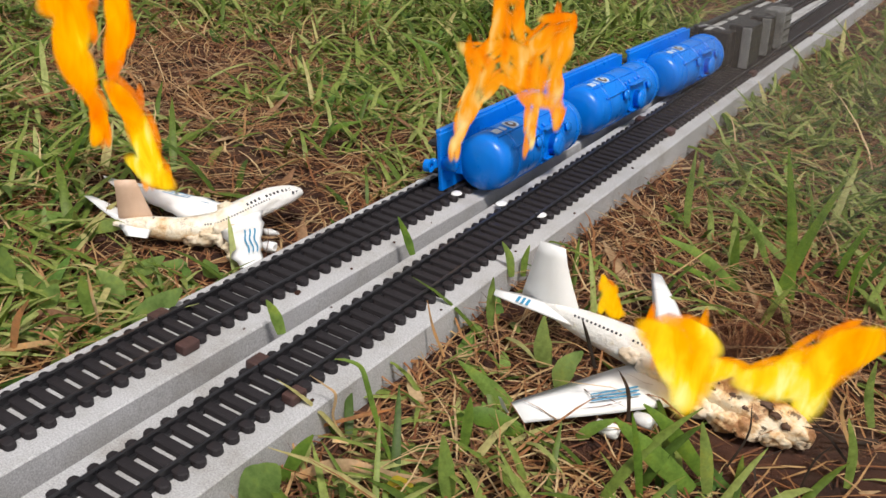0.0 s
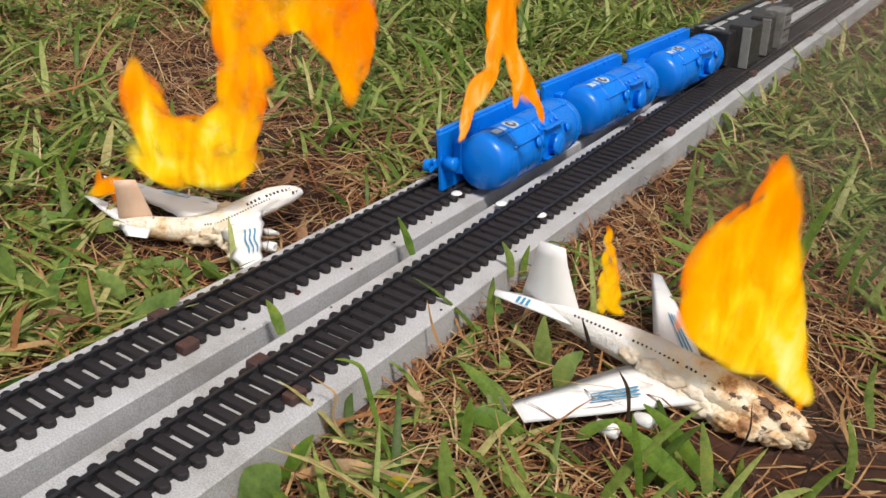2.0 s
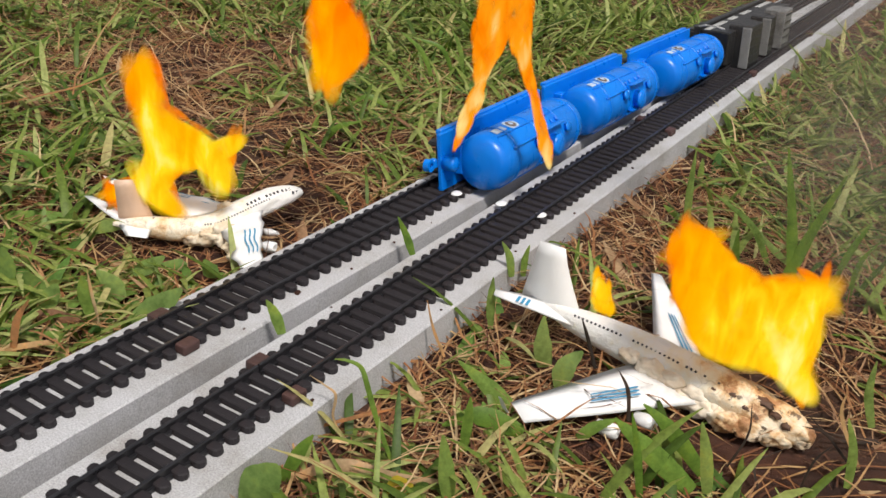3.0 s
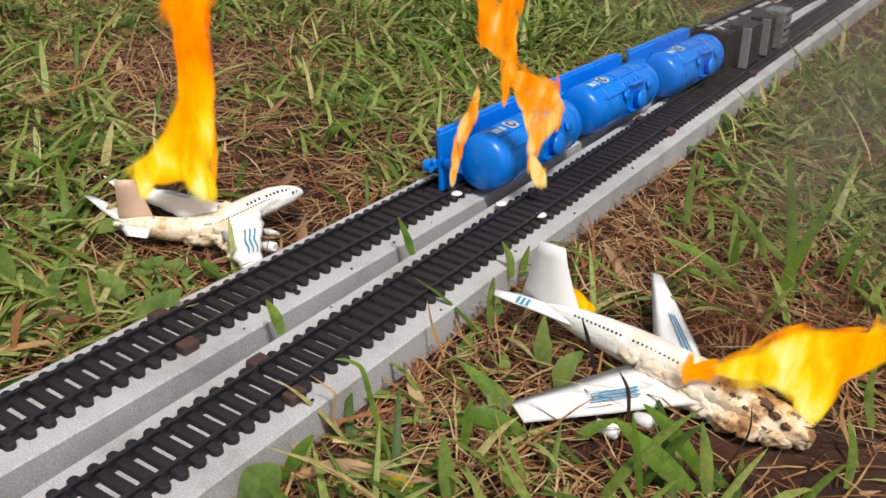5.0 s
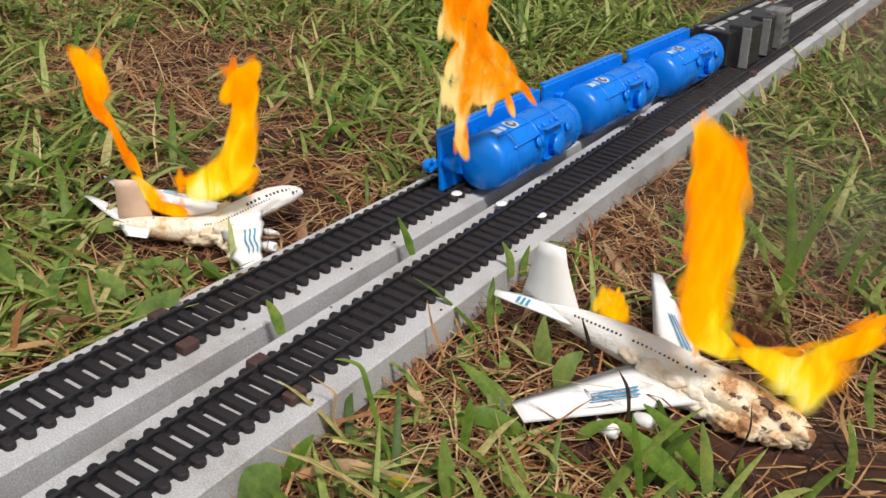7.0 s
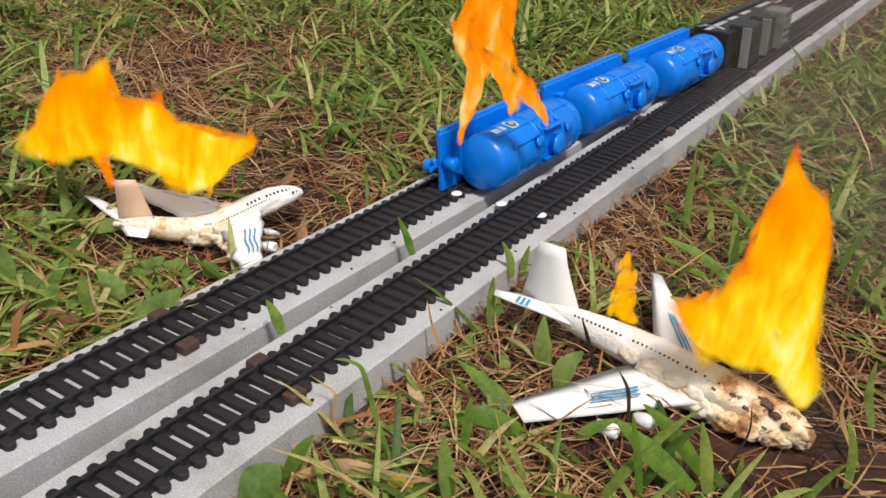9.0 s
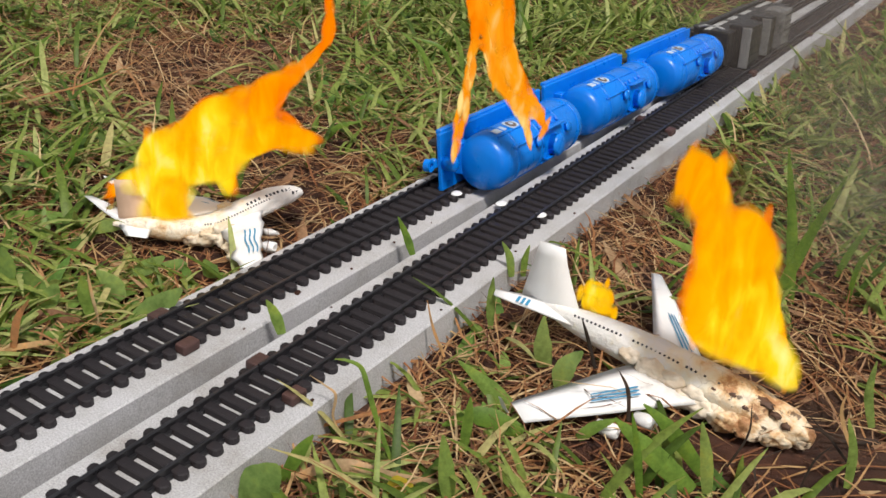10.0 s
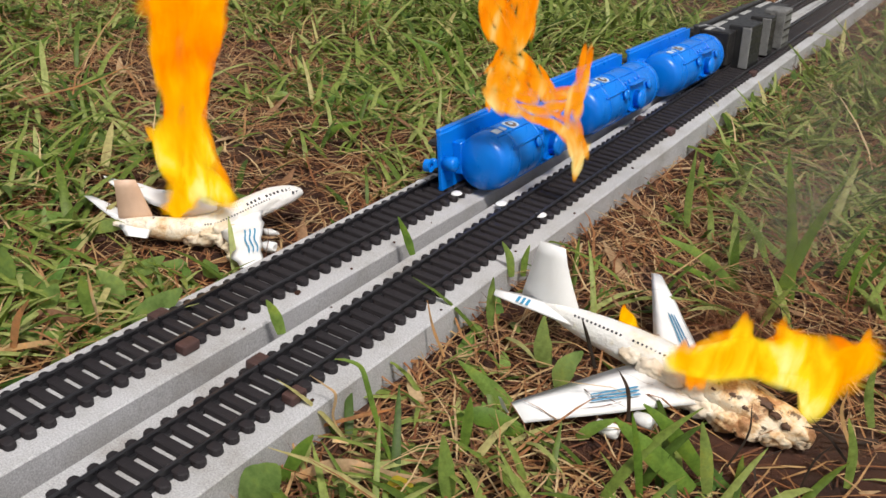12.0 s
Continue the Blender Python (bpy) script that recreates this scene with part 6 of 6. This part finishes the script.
    TRAIN_FIRE.append((2.5, [(-18, 101), (13, 104), (23, 80), (22, 68), (20, 59), (27, 38), (34, 25), (26, 33), (21, 50), (13, 65), (18, 34), (22, 25), (14, 34), (9, 58), (9, 33), (-3, 32), (-12, 7), (-11, 32), (-7, 72)]))
    TRAIN_FIRE.append((3.0, [(-5, 102), (17, 104), (21, 59), (28, 38), (39, 10), (38, 0), (31, 13), (24, 38), (14, 59), (8, 70), (5, 61), (-0, 51), (-3, 32), (-8, 19), (-16, 4), (-13, 28), (-7, 45), (-11, 72)]))
    TRAIN_FIRE.append((3.5, [(-22, 101), (0, 103), (7, 79), (18, 74), (22, 56), (26, 41), (44, 19), (34, 25), (24, 38), (26, 16), (17, 31), (12, 37), (15, -5), (8, 11), (5, 33), (-4, 45), (-5, 19), (-6, -7), (-9, 13), (-8, 35), (-20, 37), (-21, 43), (-11, 50), (-23, 55), (-25, 73)], [(-17, -16), (-19, -0), (-7, 4), (-14, -5), (-14, -16)]))
    TRAIN_FIRE.append((4.0, [(0, 103), (38, 106), (49, 77), (50, 59), (41, 46), (38, 30), (30, 13), (30, -2), (24, 15), (22, 33), (14, 35), (17, 53), (12, 71), (3, 79)], [(-26, 37), (-6, 42), (-8, 29), (-13, 15), (-13, 2), (-19, 10)]))
    TRAIN_FIRE.append((4.5, [(-8, 102), (18, 104), (31, 75), (31, 48), (41, 30), (43, 22), (31, 32), (25, 44), (20, 34), (20, 14), (15, 31), (11, 46), (0, 36), (-1, 17), (-15, -5), (-20, 8), (-23, 21), (-15, 31), (-5, 45), (-8, 57), (-16, 62)]))
    TRAIN_FIRE.append((5.0, [(-11, 102), (15, 104), (12, 74), (14, 56), (28, 51), (38, 47), (41, 28), (32, 19), (31, 5), (38, -7), (33, -10), (27, -1), (24, 19), (20, 31), (12, 46), (9, 33), (5, 61), (-6, 66)], [(-16, -15), (-16, 5), (-13, 22), (-4, 42), (-4, 29), (-10, 9), (-13, -8)]))
    TRAIN_FIRE.append((5.5, [(-11, 102), (15, 104), (28, 75), (27, 48), (37, 30), (39, 22), (27, 32), (22, 44), (17, 34), (17, 13), (11, 30), (8, 46), (-3, 36), (-5, 16), (-18, -5), (-24, 8), (-27, 21), (-18, 31), (-9, 44), (-11, 57), (-19, 62)]))
    TRAIN_FIRE.append((6.0, [(3, 103), (40, 106), (51, 77), (53, 59), (44, 46), (40, 30), (33, 13), (32, -2), (26, 16), (24, 33), (16, 36), (19, 53), (14, 71), (6, 79)], [(-23, 37), (-4, 42), (-6, 29), (-11, 16), (-10, 2), (-16, 10)]))
    TRAIN_FIRE.append((6.5, [(-5, 102), (13, 104), (28, 75), (36, 64), (32, 48), (24, 50), (20, 34), (17, 26), (13, 37), (4, 52), (-7, 46), (-21, 46), (-23, 52), (-13, 62), (-10, 78)], [(-24, 34), (-10, 38), (-8, 24), (-3, 18), (-10, 12), (-16, 4), (-16, 18), (-22, 26)]))
    TRAIN_FIRE.append((7.0, [(-25, 101), (-2, 103), (-4, 72), (6, 64), (16, 50), (29, 35), (19, 41), (11, 46), (17, 26), (7, 40), (3, 33), (-7, 38), (-10, 25), (-7, 3), (-15, 9), (-16, 31), (-25, 37), (-23, 55), (-18, 68), (-29, 73)]))
    TRAIN_FIRE.append((7.5, [(-9, 102), (4, 103), (10, 64), (21, 47), (31, 24), (22, 35), (13, 43), (13, 31), (8, 49), (2, 64), (-0, 45), (-10, 32), (-15, 9), (-17, 23), (-14, 44), (-6, 54)]))
    TRAIN_FIRE.append((8.0, [(-40, 99), (-10, 102), (-2, 75), (11, 67), (18, 59), (25, 38), (41, 28), (27, 27), (30, 4), (24, 19), (11, 34), (-0, 58), (-3, 45), (-6, 26), (-11, 9), (-10, 32), (-18, 53), (-27, 61), (-24, 82), (-37, 72), (-50, 65), (-56, 74), (-53, 98)]))
    TRAIN_FIRE.append((8.5, [(-21, 101), (5, 103), (8, 67), (18, 47), (31, 26), (31, 19), (20, 31), (25, 4), (19, 22), (9, 37), (-1, 45), (-10, 72), (-11, 54), (-12, 28), (-19, -3), (-20, 15), (-16, 44), (-14, 71)]))
    TRAIN_FIRE.append((9.0, [(-10, 102), (10, 104), (10, 70), (14, 56), (24, 47), (36, 25), (24, 35), (17, 41), (14, 32), (5, 46), (-1, 54), (-6, 29), (-11, 16), (-14, -5), (-13, 28), (-12, 53), (-21, 71)]))
    TRAIN_FIRE.append((9.5, [(-42, 99), (-12, 102), (-4, 75), (8, 67), (15, 59), (22, 38), (39, 28), (25, 27), (27, 4), (21, 19), (9, 33), (-2, 57), (-6, 45), (-9, 26), (-13, 9), (-12, 32), (-20, 53), (-29, 61), (-27, 82), (-39, 72), (-52, 65), (-58, 73), (-55, 98)]))
    TRAIN_FIRE.append((10.0, [(-18, 101), (8, 103), (11, 68), (21, 47), (34, 26), (34, 20), (23, 32), (28, 4), (22, 22), (12, 37), (2, 45), (-7, 72), (-8, 54), (-9, 29), (-15, -3), (-17, 15), (-13, 44), (-11, 72)]))
    TRAIN_FIRE.append((10.5, [(-22, 101), (-1, 103), (5, 73), (14, 62), (17, 44), (33, 26), (27, 19), (20, 31), (11, 43), (4, 52), (1, 33), (-8, 51), (-6, 24), (-11, 28), (-15, 7), (-17, 31), (-17, 53), (-12, 63)]))
    TRAIN_FIRE.append((11.0, [(-25, 101), (-2, 103), (4, 79), (15, 74), (19, 56), (23, 41), (41, 19), (31, 24), (21, 38), (23, 15), (14, 31), (9, 37), (12, -6), (5, 11), (1, 33), (-7, 45), (-8, 19), (-9, -7), (-12, 12), (-11, 35), (-23, 37), (-24, 43), (-14, 50), (-26, 55), (-27, 73)], [(-21, -16), (-23, -0), (-10, 4), (-17, -5), (-17, -16)]))
    TRAIN_FIRE.append((11.5, [(-15, 101), (-9, 63), (1, 48), (17, 45), (29, 48), (29, 69), (35, 48), (48, 37), (61, 24), (57, 5), (53, -14), (49, 5), (40, 20), (27, 32), (9, 33), (-4, 42), (-12, 50), (-12, 19), (-17, 12), (-14, -16), (-19, -5), (-18, 15), (-33, 27), (-35, 33), (-18, 34), (-20, 56), (-40, 57), (-44, 72), (-37, 80), (-31, 64), (-21, 65), (-22, 101)]))
    TRAIN_FIRE.append((12.0, [(-10, 102), (22, 105), (21, 77), (16, 63), (29, 54), (36, 45), (46, 49), (47, 65), (53, 65), (52, 40), (50, 31), (58, 12), (53, -4), (47, 14), (38, 23), (22, 28), (6, 32), (-0, 33), (-1, 51), (4, 64), (-7, 75)]))
    SOOT = []
    SOOT.append((0.0, (0, 7), (31, 16), (12, 5)))
    SOOT.append((0.5, (7, 5), (19, 6), (10, 14)))
    SOOT.append((1.0, (7, 5), (19, 6), (10, 14)))
    SOOT.append((1.5, (7, 5), (19, 6), (10, 14)))
    SOOT.append((2.0, (10, 74), (19, 6), (-4, 69)))
    SOOT.append((2.5, (7, 5), (19, 6), (10, 14)))
    SOOT.append((3.0, (7, 5), (19, 6), (10, 14)))
    SOOT.append((3.5, (7, 5), (19, 6), (10, 14)))
    SOOT.append((4.0, (-14, 83), (19, 6), (10, 14)))
    SOOT.append((4.5, (-13, 19), (-2, 29), (4, 38)))
    SOOT.append((5.0, (-12, 17), (8, 15), (48, 18)))
    SOOT.append((5.5, (-15, 23), (-3, 32), (4, 38)))
    SOOT.append((6.0, (-16, 88), (16, 6), (14, 88)))
    SOOT.append((6.5, (-8, 23), (10, 22), (7, 16)))
    SOOT.append((7.0, (7, 5), (19, 6), (10, 14)))
    SOOT.append((7.5, (7, 5), (19, 6), (10, 14)))
    SOOT.append((8.0, (7, 5), (19, 6), (10, 14)))
    SOOT.append((8.5, (7, 5), (19, 6), (10, 14)))
    SOOT.append((9.0, (7, 5), (19, 6), (10, 14)))
    SOOT.append((9.5, (7, 5), (19, 6), (10, 14)))
    SOOT.append((10.0, (-32, 78), (9, 17), (-12, 75)))
    SOOT.append((10.5, (7, 5), (19, 6), (10, 14)))
    SOOT.append((11.0, (7, 5), (19, 6), (10, 14)))
    SOOT.append((11.5, (7, 5), (19, 6), (10, 14)))
    SOOT.append((12.0, (-4, 17), (9, 17), (52, 12)))
    for i, ob in enumerate(soot):
        walk(ob, [(t, pose(spots[i][0] / 1000, 0.004 * i, spots[i][1] / 1000, 0, 20 * math.sin(1.7 * t + i), 0)) for t, *spots in SOOT])
    burn(fire_far, FAR_FIRE)
    burn(fire_near, NEAR_FIRE)
    burn(fire_aft, AFT_FIRE)
    burn(fire_train, TRAIN_FIRE)
    drift(smoke, ((0.0, 0.02), (0.03, 0.05), (-0.03, 0.04), (0.05, 0.10), (0.00, 0.11), (0.09, 0.06), (-0.05, 0.14)))


motions()
